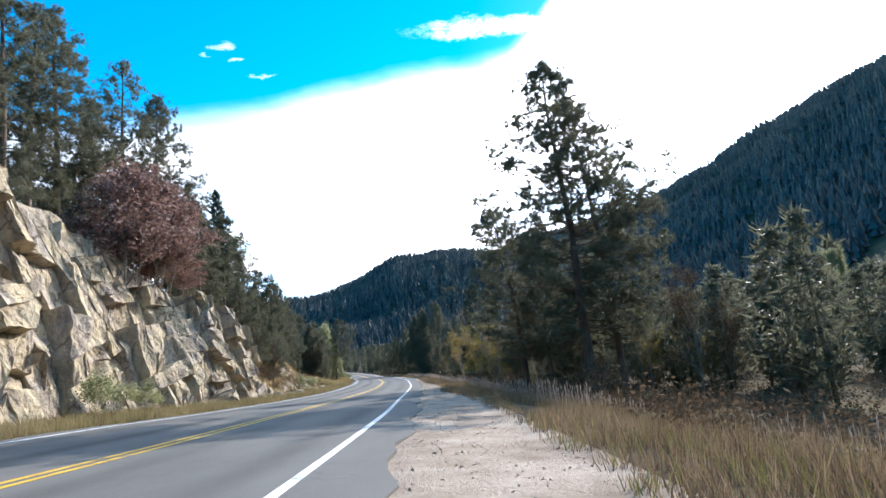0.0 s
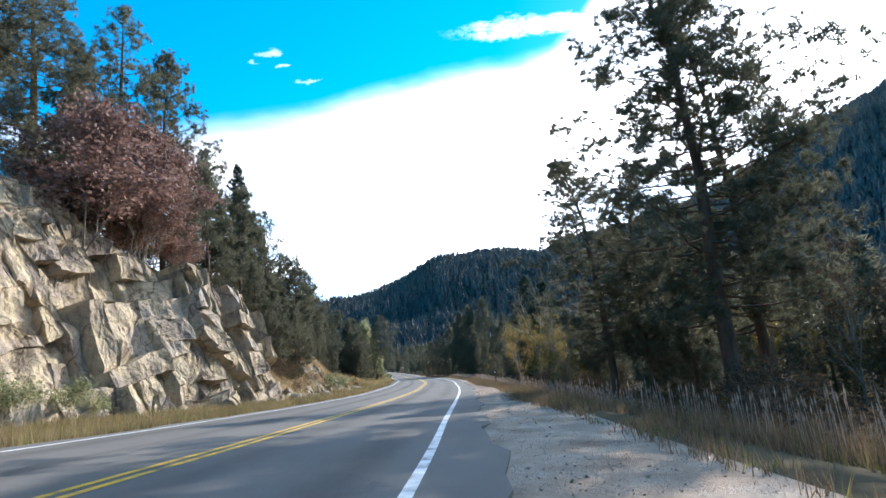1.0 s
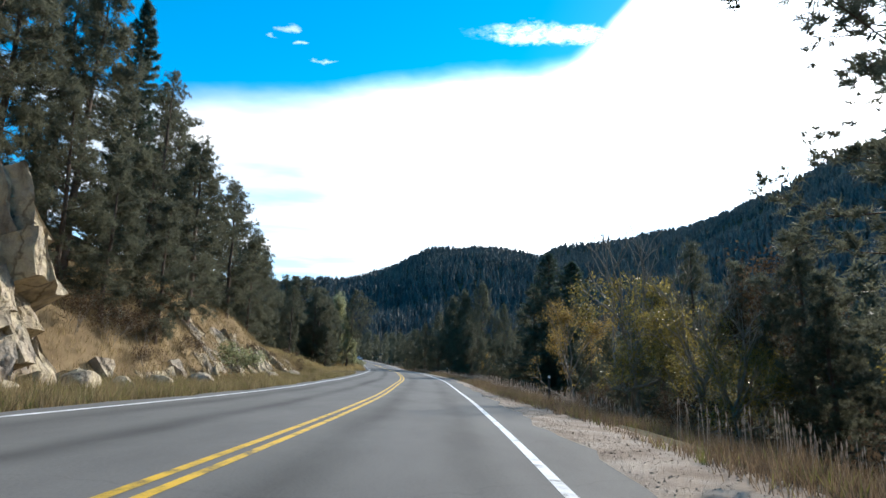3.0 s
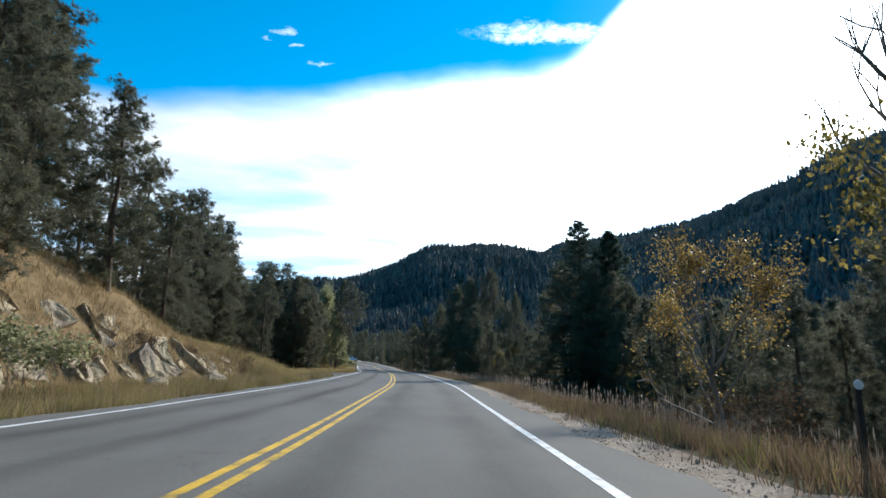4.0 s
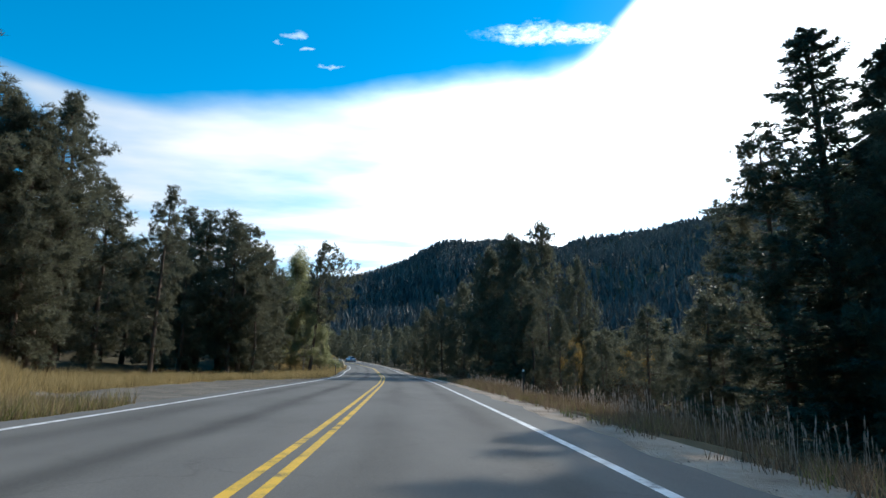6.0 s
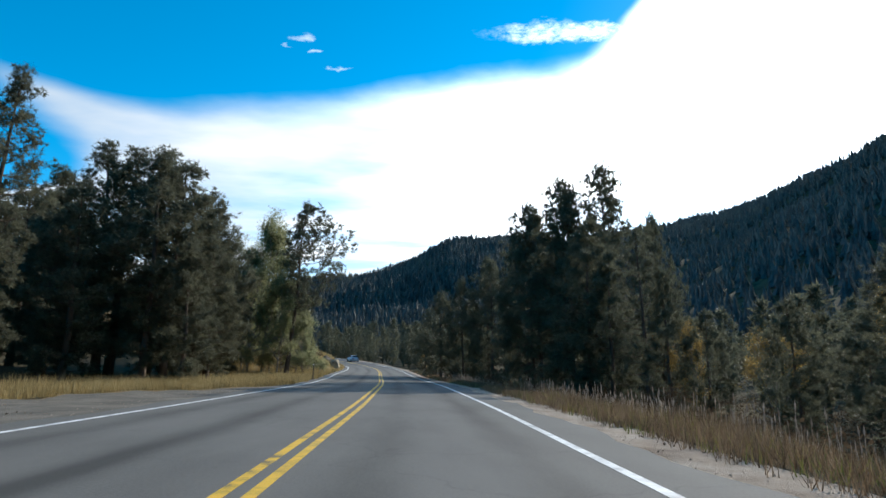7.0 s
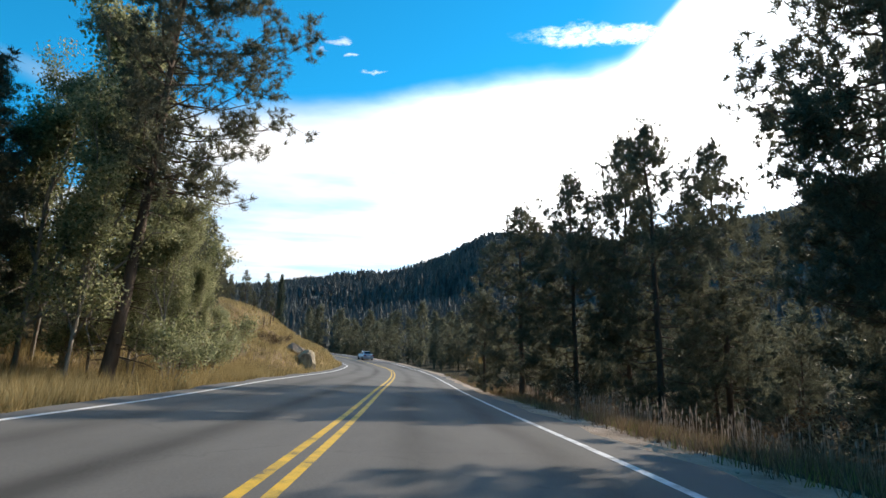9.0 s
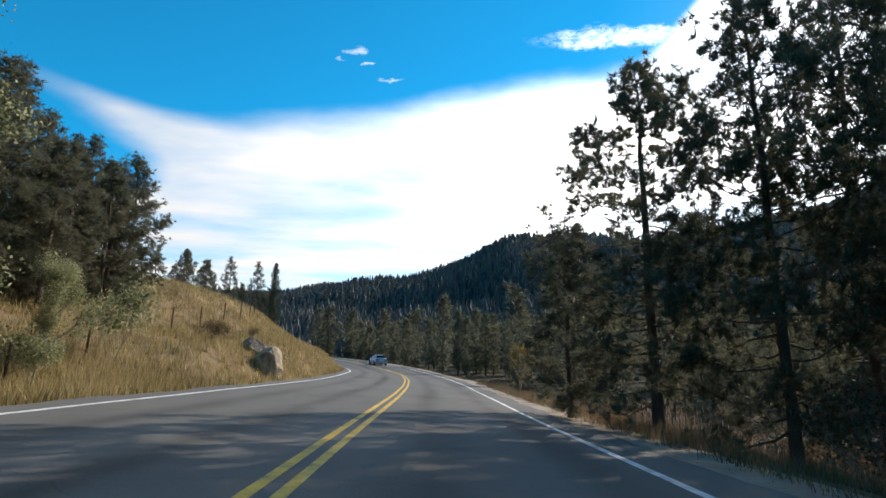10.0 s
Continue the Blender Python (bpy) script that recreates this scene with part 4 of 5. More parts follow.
    (P_E, 0.9, 184.0, 14.6, 0.66), (B_YELLOW, -7.6, 202.0, 2.9, 0.8), (P_L, -20.4, 172.2, 18.2, 1),
]
rt = random.Random(5)
for kind, x, y, top, wide in TREES:
    plant(kind, x, y, top=top, turn=0.0 if kind is P_L else rt.uniform(0, 6.28), wide=wide)
plant(SHRUB, -13.6, 71.5, h=2.4, wide=1.2)
for x, y, h in ((-16.4, 31, 2.2), (-16.6, 34, 2.0), (-15.8, 27, 2.4), (-18.6, 176, 2.6), (-16.8, 170, 2.2), (-18.5, 173, 3.0), (-22, 181, 2.8), (-21.2, 185, 2.9), (-24.5, 171, 3.2), (-25.5, 168.5, 2.8), (-22.8, 174, 2.6), (-24.8, 180, 3.0), (-20.5, 181.5, 1.8), (-16.3, 36, 1.4)):
    plant(SHRUB, x, y, h=h, turn=y)
for x, y, h in ((-16.2, 66, 2.2), (-16.4, 63.5, 2.2), (-17.0, 68, 2.3), (-15.6, 70, 1.8), (-16.8, 61.5, 2.0), (-15.8, 82, 1.6), (-15.2, 76, 1.8), (-15.4, 64.8, 1.5), (-18.0, 52, 1.2), (-18.6, 47.6, 1.2), (-22.5, 194, 1.3), (-21.5, 193, 1.1), (-15.2, 97, 0.9), (-16.4, 99.5, 1.1), (-17.8, 102, 1.0), (-14.6, 93, 0.9), (-18.9, 105.5, 1.2), (-16.0, 88, 1.0), (-24.0, 197, 1.0), (-23.2, 200, 1.1), (7, 30, 3), (9, 33, 3.2), (6.5, 50, 2.6), (5.5, 58, 2.4),
                (8, 74, 3), (9, 80, 2.6), (9, 104, 2.4), (9.5, 116, 2.6), (8, 128, 3), (6, 141, 2.6), (4.5, 150, 2.4), (0, 165, 2.2), (-3, 178, 2.2)):
    plant(SHRUB_BROWN, x, y, h=h, turn=y)

# woods behind the trees that line the road
def woods(count, seed, where, heights, kinds):
    r = random.Random(seed)
    made = 0
    while made < count:
        x, y, ok = where(r)
        if ok:
            plant(r.choice(kinds), x, y, h=r.uniform(*heights), turn=r.uniform(0, 6.28), wide=r.uniform(1.0, 1.35))
            made += 1


def right_side(r):
    y = r.uniform(32, 215)
    return float(xw(y)) + r.uniform(13, 32), y, True
def left_slope(r):
    y = r.uniform(5, 100)
    return float(cliff_foot(y)) - r.uniform(14, 44), y, True
def left_wood(r):
    y = r.uniform(108, 182)
    return float(xl(y)) - r.uniform(17, 44), y, True
woods(52, 21, right_side, (6.5, 9.5), (P_B, P_C, P_C))
woods(28, 22, left_slope, (12, 18), (P_A, P_B, P_C))
woods(30, 23, left_wood, (11, 15), (P_B, P_C, P_A))

# ---------------------------------------------------------------- far woods on the hills
def quick_mesh(name, verts, per, mt):
    """Loose triangles or quads from one array of corners."""
    me = bpy.data.meshes.new(name)
    n = len(verts)
    me.vertices.add(n)
    me.vertices.foreach_set("co", np.ascontiguousarray(verts, np.float32).ravel())
    me.loops.add(n)
    me.loops.foreach_set("vertex_index", np.arange(n, dtype=np.int32))
    me.polygons.add(n // per)
    me.polygons.foreach_set("loop_start", np.arange(0, n, per, dtype=np.int32))
    me.materials.append(mt)
    me.update(calc_edges=True)
    return new(name, me)


def hill_noise(x, y):
    return np.array([noise.fractal((float(a) * 0.006, float(b) * 0.006, 3.0), 1.0, 2.0, 5) for a, b in zip(x, y)]) * 16 * smooth(150, 500, np.hypot(x, y - 80))


def conifers(rng, x, y, h, w, tiers, spikes):
    """Corners of the branches of many conifers: tiers of drooping three-cornered sprays round each top."""
    n = len(x)
    z = ground(x, y) + hill_noise(x, y) - 0.5
    out = []
    for t in range(tiers):
        f = t / tiers
        lo_f, hi_f = 0.06 + 0.9 * f, min(0.06 + 0.9 * f + 0.2 + 0.8 / tiers, 1.0)
        rad = w * (1 - f) ** 0.8
        ph = rng.uniform(0, 6.28, n)
        for k in range(spikes):
            a0 = ph + k * 6.283 / spikes + rng.uniform(-0.3, 0.3, n)
            a1 = a0 + rng.uniform(0.6, 1.1, n) * 6.283 / spikes
            q = rad * rng.uniform(0.55, 1.3, n)
            za, zb = z + h * (lo_f + rng.uniform(-0.05, 0.04, n)), z + h * (lo_f + rng.uniform(-0.02, 0.06, n))
            out.append(np.stack([np.stack([x + q * np.cos(a0), y + q * np.sin(a0), za], 1), np.stack([x + q * 0.75 * np.cos(a1), y + q * 0.75 * np.sin(a1), zb], 1),
                                 np.stack([x, y, z + h * hi_f], 1)], 1))
    return np.concatenate(out, 0).reshape(-1, 3)


def far_woods():
    rng = np.random.default_rng(31)
    n = 25000
    az = np.radians(rng.uniform(-32, 58, n))
    lo = np.interp(np.degrees(az), (-32, -10, 0, 20, 30, 56), (250, 290, 290, 230, 120, 80))
    hi = np.interp(np.degrees(az), SKYLINE[:, 0], SKYLINE[:, 2]) + 15
    r = rng.uniform(0, 1, n) ** 0.6 * (hi - lo) + lo
    r = np.where(rng.random(n) < 0.12, hi - rng.uniform(0, 40, n), r)
    x, y = -4 + r * np.sin(az), 80 + r * np.cos(az)
    keep = ((y > 200) | (x > xw(y) + 60)) & ~((x < xw(y) + 8) & (y < 395))
    patch = np.array([noise.noise((float(a) * 0.008, float(b) * 0.008, 7.0)) for a, b in zip(x, y)])
    keep &= patch > -0.8
    x, y = x[keep], y[keep]
    h = rng.uniform(8, 15, len(x))
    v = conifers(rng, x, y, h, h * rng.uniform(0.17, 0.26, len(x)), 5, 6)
    tagged(quick_mesh("far_woods", v, 3, HAZY_NEEDLES), "dark conifer forest covering the distant hillsides", "forest", kind="stuff")


def light_pine(seed, h=12.0):
    """Corners of a lighter pine for the stand behind: limbs' needle puffs and a thin bole."""
    rng = np.random.default_rng(seed)
    centres, axes = [], []
    n = 46
    for i in range(n):
        g = (i + rng.random()) / n
        L = h * 0.2 * (0.35 + 1.3 * g if g < 0.4 else 0.9 * (1 - ((g - 0.4) / 0.6) ** 1.5) + 0.08) * rng.uniform(0.6, 1.2)
        th = i * 2.4 + rng.uniform(-0.5, 0.5)
        d = np.array((math.cos(th), math.sin(th), 0.0))
        for _ in range(5):
            a = rng.uniform(0.3, 1.0)
            centres.append(np.array((0, 0, h * (0.12 + 0.86 * g))) + d * L * a + np.array((0, 0, L * a * (0.5 * g - 0.15))) + rng.normal(0, 0.22, 3))
            axes.append(d * 0.6 + (0, 0, 0.8))
    v = blades(rng, np.array(centres), np.array(axes), 6, 0.75, 0.09, 0.85)
    bole = []
    for k in range(3):
        a0, a1 = k * 2.09, k * 2.09 + 2.09
        c = lambda a, r, z: (r * math.cos(a), r * math.sin(a), z)
        bole += [c(a0, 0.2, 0), c(a1, 0.2, 0), c(a1, 0.03, h * 0.9)]
    return np.concatenate([v, np.array(bole)], 0) / h


def middle_woods():
    """The stand that fills the valley floor behind the roadside trees."""
    rng = np.random.default_rng(33)
    kinds = [light_pine(70 + k) for k in range(5)]
    xs, ys, hs = [], [], []
    y = rng.uniform(0, 260, 420)
    xs.append(xw(y) + rng.uniform(24, 100, 420)), ys.append(y), hs.append(rng.uniform(8, 12, 420))
    y = rng.uniform(222, 350, 250)
    x = rng.uniform(-60, 50, 250)
    ok = x > xw(y) + 7
    xs.append(x[ok]), ys.append(y[ok]), hs.append(rng.uniform(9, 14, ok.sum()))
    y = rng.uniform(210, 330, 50)
    xs.append(xl(y) - rng.uniform(30, 70, 50)), ys.append(y), hs.append(rng.uniform(8, 12, 50))
    y = rng.uniform(100, 196, 60)
    xs.append(xl(y) - rng.uniform(36, 75, 60)), ys.append(y), hs.append(rng.uniform(10, 14, 60))
    x, y, h = np.concatenate(xs), np.concatenate(ys), np.concatenate(hs)
    z = ground(x, y) + hill_noise(x, y) - 0.3
    out = []
    for i in range(len(x)):
        a, c = rng.uniform(0, 6.28), kinds[i % 5] * h[i]
        w = rng.uniform(0.9, 1.3)
        out.append(np.stack([x[i] + w * (c[:, 0] * math.cos(a) - c[:, 1] * math.sin(a)), y[i] + w * (c[:, 0] * math.sin(a) + c[:, 1] * math.cos(a)), z[i] + c[:, 2]], 1))
    tagged(quick_mesh("valley_woods", np.concatenate(out, 0), 3, NEEDLES), "dense dark conifer stand on the valley floor", "forest", kind="stuff")


def undergrowth():
    rng = np.random.default_rng(34)
    y = rng.uniform(2, 235, 6500)
    d = 6.5 + 34 * rng.random(6500) ** 1.3
    x = xw(y) + d
    h = rng.uniform(0.3, 1.7, 6500)
    c = np.stack([x, y, ground(x, y) + h * 0.5], 1)
    v = leaves(rng, c, 26, 0.42, 0.07)
    tagged(quick_mesh("undergrowth", v, 4, LEAF_BROWN), "brown leafless brush and dry weeds under the trees", "undergrowth", kind="stuff")


middle_woods()
undergrowth()
far_woods()

# ---------------------------------------------------------------- grass
def grass_patch(name, label, mt, seed, n, where, tall, width=0.01, per=7):
    rng = np.random.default_rng(seed)
    x, y, k = where(rng, n)
    z = ground(x, y) - 0.03
    base = np.stack([x, y, z], 1)[:, None, :] + rng.normal(0, 0.09, (len(x), per, 3)) * (1, 1, 0)
    L = (tall * k)[:, None, None] * rng.uniform(0.5, 1.2, (len(x), per, 1))
    lean = rng.normal(0, 0.28, (len(x), per, 3)) * (1, 1, 0)
    tip = base + (lean + (0, 0, 1)) * L
    th = rng.uniform(0, 3.14, (len(x), per))
    side = np.stack([np.cos(th), np.sin(th), 0 * th], -1) * width
    v = np.stack([base - side, base + side, tip], 2).reshape(-1, 3)
    return tagged(quick_mesh(name, v, 3, mt), label, "grass", kind="stuff")


def right_verge(rng, n):
    y = rng.uniform(-2, 215, n)
    d = 8.5 * rng.random(n) ** 1.1
    clump = np.array([noise.noise((float(a) * 0.5, float(b) * 0.22, 1.0)) for a, b in zip(d, y)])
    keep = (clump > -0.35) & (rng.random(n) < 0.35 + 0.8 * smooth(0, 0.8, d))
    return (gravel_edge(y) + d)[keep], y[keep], (0.55 + 0.6 * clump + 0.25 * smooth(0, 3, d))[keep]
def left_verge(rng, n):
    y = rng.uniform(10, 108, n)
    d = rng.uniform(0.7, 1, n) * (0.8 + rng.random(n) * (xl(y) - cliff_foot(y)))
    d = np.maximum(d, 0.85)
    return xl(y) - d, y, 0.35 + 0.7 * rng.random(n)
def left_bank(rng, n):
    y = rng.uniform(58, 108, n)
    d = (xl(y) - cliff_foot(y)) - 0.8 + 10 * rng.random(n)
    return xl(y) - d, y, 0.35 + 0.6 * rng.random(n)
def left_field(rng, n):
    y = rng.uniform(97, 185, n)
    yard = np.interp(y, (96, 104, 110, 116, 138, 152), (2.2, 3.2, 5, 8, 8, 0.9))
    d = yard + 0.2 + 10 * rng.random(n) ** 1.4
    return xl(y) - d, y, 0.5 + 0.7 * rng.random(n)
def left_hill(rng, n):
    y = rng.uniform(176, 262, n)
    d = 0.8 + 26 * rng.random(n) ** 1.2
    return xl(y) - d, y, 0.5 + 0.5 * rng.random(n)
grass_patch("dry_grass", "tall dry tan grass along the gravel shoulder", GRASS, 41, 46000, right_verge, 0.6, width=0.008, per=8)
grass_patch("green_grass", "dull green grass among the dry stalks of the verge", GRASS_GREEN, 42, 9000, right_verge, 0.5)
grass_patch("dry_grass", "short dry grass at the foot of the rock cliff", GRASS_STRAW, 43, 15000, left_verge, 0.6)
grass_patch("green_grass", "low green weeds at the foot of the rock cliff", GRASS_GREEN, 44, 6000, left_verge, 0.55)
grass_patch("dry_grass", "dry grass on the rocky roadside bank", GRASS_STRAW, 45, 15000, left_bank, 0.5)
grass_patch("dry_grass", "tall yellow grass beside the gravel pullout", GRASS_GOLD, 46, 14000, left_field, 0.65)
grass_patch("dry_grass", "yellow meadow grass on the slope beside the road", GRASS_GOLD, 47, 20000, left_hill, 0.55, width=0.018)


def plumes():
    """Tall pale seed heads in drifts on the lower verge."""
    rng = np.random.default_rng(48)
    y = rng.uniform(0, 190, 8500)
    d = rng.uniform(1.6, 6.5, 8500)
    clump = np.array([noise.noise((float(a) * 0.3, float(b) * 0.12, 9.0)) for a, b in zip(d, y)])
    keep = clump > -0.05
    y, d = y[keep], d[keep]
    x = gravel_edge(y) + d
    z = ground(x, y)
    h = rng.uniform(0.6, 1.02, len(x))
    lean = rng.normal(0, 0.06, (len(x), 2))
    out = []
    foot, top = np.stack([x, y, z], 1), np.stack([x + lean[:, 0] * h, y + lean[:, 1] * h, z + h], 1)
    for a in (0.0, 1.57):
        side = np.array((math.cos(a), math.sin(a), 0))
        neck = foot + (top - foot) * 0.76
        mid = foot + (top - foot) * 0.88
        out.append(np.stack([foot - side * 0.006, foot + side * 0.006, neck + side * 0.005, neck - side * 0.005], 1))
        out.append(np.stack([neck, mid - side * 0.016, top, mid + side * 0.016], 1))
    tagged(quick_mesh("plume_grass", np.concatenate(out, 0).reshape(-1, 3), 4, PLUME), "tall grass stalks with pale fluffy seed heads", "grass", kind="stuff")


plumes()

# ---------------------------------------------------------------- loose stones on the gravel
def stones():
    """Small angular stones strewn over the shoulders and the pullout."""
    rng = np.random.default_rng(52)
    n = 6000
    y = rng.uniform(0, 80, n)
    x = xw(y) + 1.0 + rng.uniform(0, 1, n) * (gravel_edge(y) - xw(y) - 0.8)
    y2 = rng.uniform(60, 200, 2000)
    x2 = xw(y2) + rng.uniform(1.0, 2.0, 2000)
    y3 = rng.uniform(97, 148, 4000)
    x3 = xl(y3) - rng.uniform(0.8, 1, 4000) * np.interp(y3, (97, 104, 110, 116, 138, 150), (2, 3.2, 5, 8, 8, 1)) * rng.uniform(0.1, 1, 4000)
    x, y = np.concatenate([x, x2, x3]), np.concatenate([y, y2, y3])
    r = np.minimum(0.006 + rng.exponential(0.005, len(x)), 0.028)
    z = ground(x, y) + 0.25 * r
    dirs = np.array([(1, 0, 0), (0, 1, 0), (-1, 0, 0), (0, -1, 0), (0, 0, 0.8), (0, 0, -0.8)])
    corner = np.stack([x, y, z], 1)[:, None, :] + dirs[None] * r[:, None, None] * rng.uniform(0.6, 1.4, (len(x), 6, 1)) + rng.normal(0, 0.25, (len(x), 6, 3)) * r[:, None, None]
    tri = np.array([(0, 1, 4), (1, 2, 4), (2, 3, 4), (3, 0, 4), (1, 0, 5), (2, 1, 5), (3, 2, 5), (0, 3, 5)])
    tagged(quick_mesh("gravel_stones", corner[:, tri.ravel()].reshape(-1, 3), 3, GRAVEL), "small loose stones strewn over the gravel shoulder", "gravel", kind="stuff")


stones()

# ---------------------------------------------------------------- rock cliff
def face_point(u, v, d):
    """A place on the rock face: u along the road, v up the slope, d proud of it."""
    lean = float(cliff_lean(u))
    ln = math.hypot(1, lean)
    return Vector((float(cliff_foot(u)) - v * lean / ln + d / ln, u, float(surface(xl(u) - 1, u)) - 0.3 + v / ln + d * lean / ln))


def cut(poly, p, nrm):
    """Halves of a convex outline on either side of a line."""
    out = ([], [])
    for a, b in zip(poly, poly[1:] + poly[:1]):
        da, db = float(np.dot(a - p, nrm)), float(np.dot(b - p, nrm))
        if da >= 0:
            out[0].append(a)
        if da <= 0:
            out[1].append(a)
        if da * db < 0:
            q = a + (b - a) * (da / (da - db))
            out[0].append(q), out[1].append(q)
    return out


def span(poly):
    x, y = np.array([q[0] for q in poly]), np.array([q[1] for q in poly])
    return 0.5 * abs(float(np.dot(x, np.roll(y, -1)) - np.dot(y, np.roll(x, -1)))), float(np.ptp(x)), float(np.ptp(y)), np.array((x.mean(), y.mean()))


def build_cliff():
    root = tagged(new("rock_cliff"), "fractured tan and grey granite road cut in angular blocks", "cliff", kind="structure")
    rng = np.random.default_rng(61)
    def warp(p):
        """Bends the joint pattern, so that no joint runs quite straight."""
        a = noise.noise_vector((p[0] * 0.35, p[1] * 0.35, 1.0))
        b = noise.noise_vector((p[0] * 1.5, p[1] * 1.5, 5.0))
        return np.array((p[0] + 0.4 * a[0] + 0.1 * b[0], p[1] + 0.45 * a[1] + 0.1 * b[1]))

    blocks = []

    def split(poly, out, least):
        """Joints break the face again and again: steep ones, then level and oblique ones; each half steps in or out."""
        area, w, h, mid = span(poly)
        if area < least or (area < least * 2.6 and rng.random() < 0.3):
            blocks.append((poly, out))
            return
        if w > h * rng.uniform(0.5, 1.05):
            th = rng.normal(0.05, 0.13)                       # a steep joint
        elif rng.random() < 0.8:
            th = math.pi / 2 + rng.normal(0.12, 0.2)          # a bedding joint
        else:
            th = rng.choice((0.75, -0.65)) + rng.normal(0, 0.15)
        nrm = np.array((math.cos(th), math.sin(th)))
        p = mid + rng.uniform(-0.22, 0.22, 2) * (w, h)
        a, b = cut(poly, p, nrm)
        if len(a) < 3 or len(b) < 3:
            blocks.append((poly, out))
            return
        move = min(math.sqrt(area) * 0.11, 0.55) * rng.normal(0, 1.0) * (1.0 if mid[0] < 59.6 else 0.6)
        grow = rng.choice((0.7, 1.0, 1.5, 2.2), size=2)
        split(a, out + move * 0.6, least * grow[0] ** 0.5), split(b, out - move * 0.6, least * grow[1] ** 0.5)

    edge = 13.0
    while edge < 60:
        nxt = min(edge + rng.uniform(4.5, 7.0), 59.6)
        if nxt > 57:
            nxt = 59.6
        tops = [float(cliff_top(u)) * math.hypot(1, float(cliff_lean(u))) for u in (edge, nxt)]
        split([np.array((edge, -0.5)), np.array((nxt, -0.5)), np.array((nxt, tops[1])), np.array((edge, tops[0]))], rng.normal(0.1, 0.2), 3.0 if edge < 30 else 1.35)
        edge = nxt + (1 if nxt >= 59.6 else 0)
    wall = len(blocks)
    u = 59.6
    while u < 96:                                             # loose outcrops on the grassy bank beyond
        nxt = u + rng.uniform(2.0, 4.0)
        h = float(cliff_top((u + nxt) / 2)) * math.hypot(1, float(cliff_lean((u + nxt) / 2)))
        lo = rng.uniform(0.02, 0.2) * h if u > 70 else -0.3
        before = len(blocks)
        split([np.array((u, lo)), np.array((nxt, lo)), np.array((nxt, lo + 0.62 * h)), np.array((u, lo + 0.62 * h))], -0.36, 0.6)
        keep = [b for b in blocks[before:] if rng.random() < 0.84]
        del blocks[before:]
        blocks.extend(keep)
        u = nxt + rng.uniform(0.0, 1.2)

    for i, (poly, out) in enumerate(blocks):
        ring = []
        for a, b in zip(poly, poly[1:] + poly[:1]):
            k = max(1, int(np.linalg.norm(b - a) / 0.26))
            ring += [warp(a + (b - a) * t / k) for t in range(k)]
        ring = np.array(ring)
        if len(ring) < 5:
            continue
        mid = ring.mean(0)
        size = float(np.sqrt(((ring - mid) ** 2).sum(1).mean()))
        out = float(np.clip(out, -0.8, 0.8)) + 0.25 * (1 - float(smooth(0.0, 2.5, mid[1]))) * (i < wall)
        if rng.random() < 0.1 and i < wall:
            out -= rng.uniform(0.3, 0.7)                      # a block has fallen away
        # flat cleavage faces: a main one, a corner broken off, shallow facets
        main = (0.0, rng.normal(0.0, 0.13), rng.normal(-0.04, 0.1))
        ridge = [main]
        for _ in range(rng.integers(1, 3) if i < wall else 1):
            th, g = rng.uniform(0, 6.283), rng.uniform(0.3, 0.9)
            ridge.append((rng.uniform(0.7, 1.1) * size * g, -g * math.cos(th) + main[1], -g * math.sin(th) + main[2]))
        facet = [(rng.uniform(-0.02, 0.02) * size, rng.normal(0, 0.16), rng.normal(0, 0.13)) for _ in range(4)]

        def layer(f, depth, amp):
            pts = []
            for q in ring:
                w_ = mid + (q - mid) * f * (1 - 0.006 / max(size, 0.25))
                d = w_ - mid
                h = min(c + gx * d[0] + gy * d[1] for c, gx, gy in ridge) + 0.6 * max(c + gx * d[0] + gy * d[1] for c, gx, gy in facet)
                h = max(h, -0.8)
                g = noise.fractal((w_[0] * 2.0 + i * 3.1, w_[1] * 1.4, i * 1.7), 0.8, 2.1, 5)
                step = math.floor(noise.noise((w_[0] * 0.9, w_[1] * 0.7, i * 2.3)) * 6.0) * 0.045
                pts.append(face_point(w_[0], w_[1], out + h + depth + amp * g + step * (amp > 0.03)))
            return pts
        fractions = (0.975, 0.88, 0.76, 0.63, 0.5, 0.37, 0.24, 0.1) if size > 0.6 else (0.96, 0.75, 0.5, 0.2)
        rows = [[face_point(q[0], q[1], min(out, 0.0) - 2.4) for q in ring], layer(1.0, -0.035, 0.03)] + [layer(f, 0.0, 0.085) for f in fractions]
        n = len(ring)
        verts = [tuple(p) for r_ in rows for p in r_]
        faces = [[k * n + m_, k * n + (m_ + 1) % n, (k + 1) * n + (m_ + 1) % n, (k + 1) * n + m_] for k in range(len(rows) - 1) for m_ in range(n)]
        faces.append([(len(rows) - 1) * n + m_ for m_ in range(n)])
        mesh_object("rock_block", verts, faces, ROCK, root)


build_cliff()

# ---------------------------------------------------------------- delineator posts, fence, boulder
def box(bm, x0, x1, y0, y1, z0, z1):
    m = Matrix.Translation(((x0 + x1) / 2, (y0 + y1) / 2, (z0 + z1) / 2)) @ Matrix.Diagonal((x1 - x0, y1 - y0, z1 - z0, 1))
    bmesh.ops.create_cube(bm, size=1.0, matrix=m)


def cyl(bm, p, q, r0, r1=None, n=10):
    p, q = Vector(p), Vector(q)
    d = q - p
    m = Matrix.Translation((p + q) / 2) @ d.to_track_quat("Z", "Y").to_matrix().to_4x4()
    bmesh.ops.create_cone(bm, cap_ends=True, segments=n, radius1=r0, radius2=r0 if r1 is None else r1, depth=d.length, matrix=m)


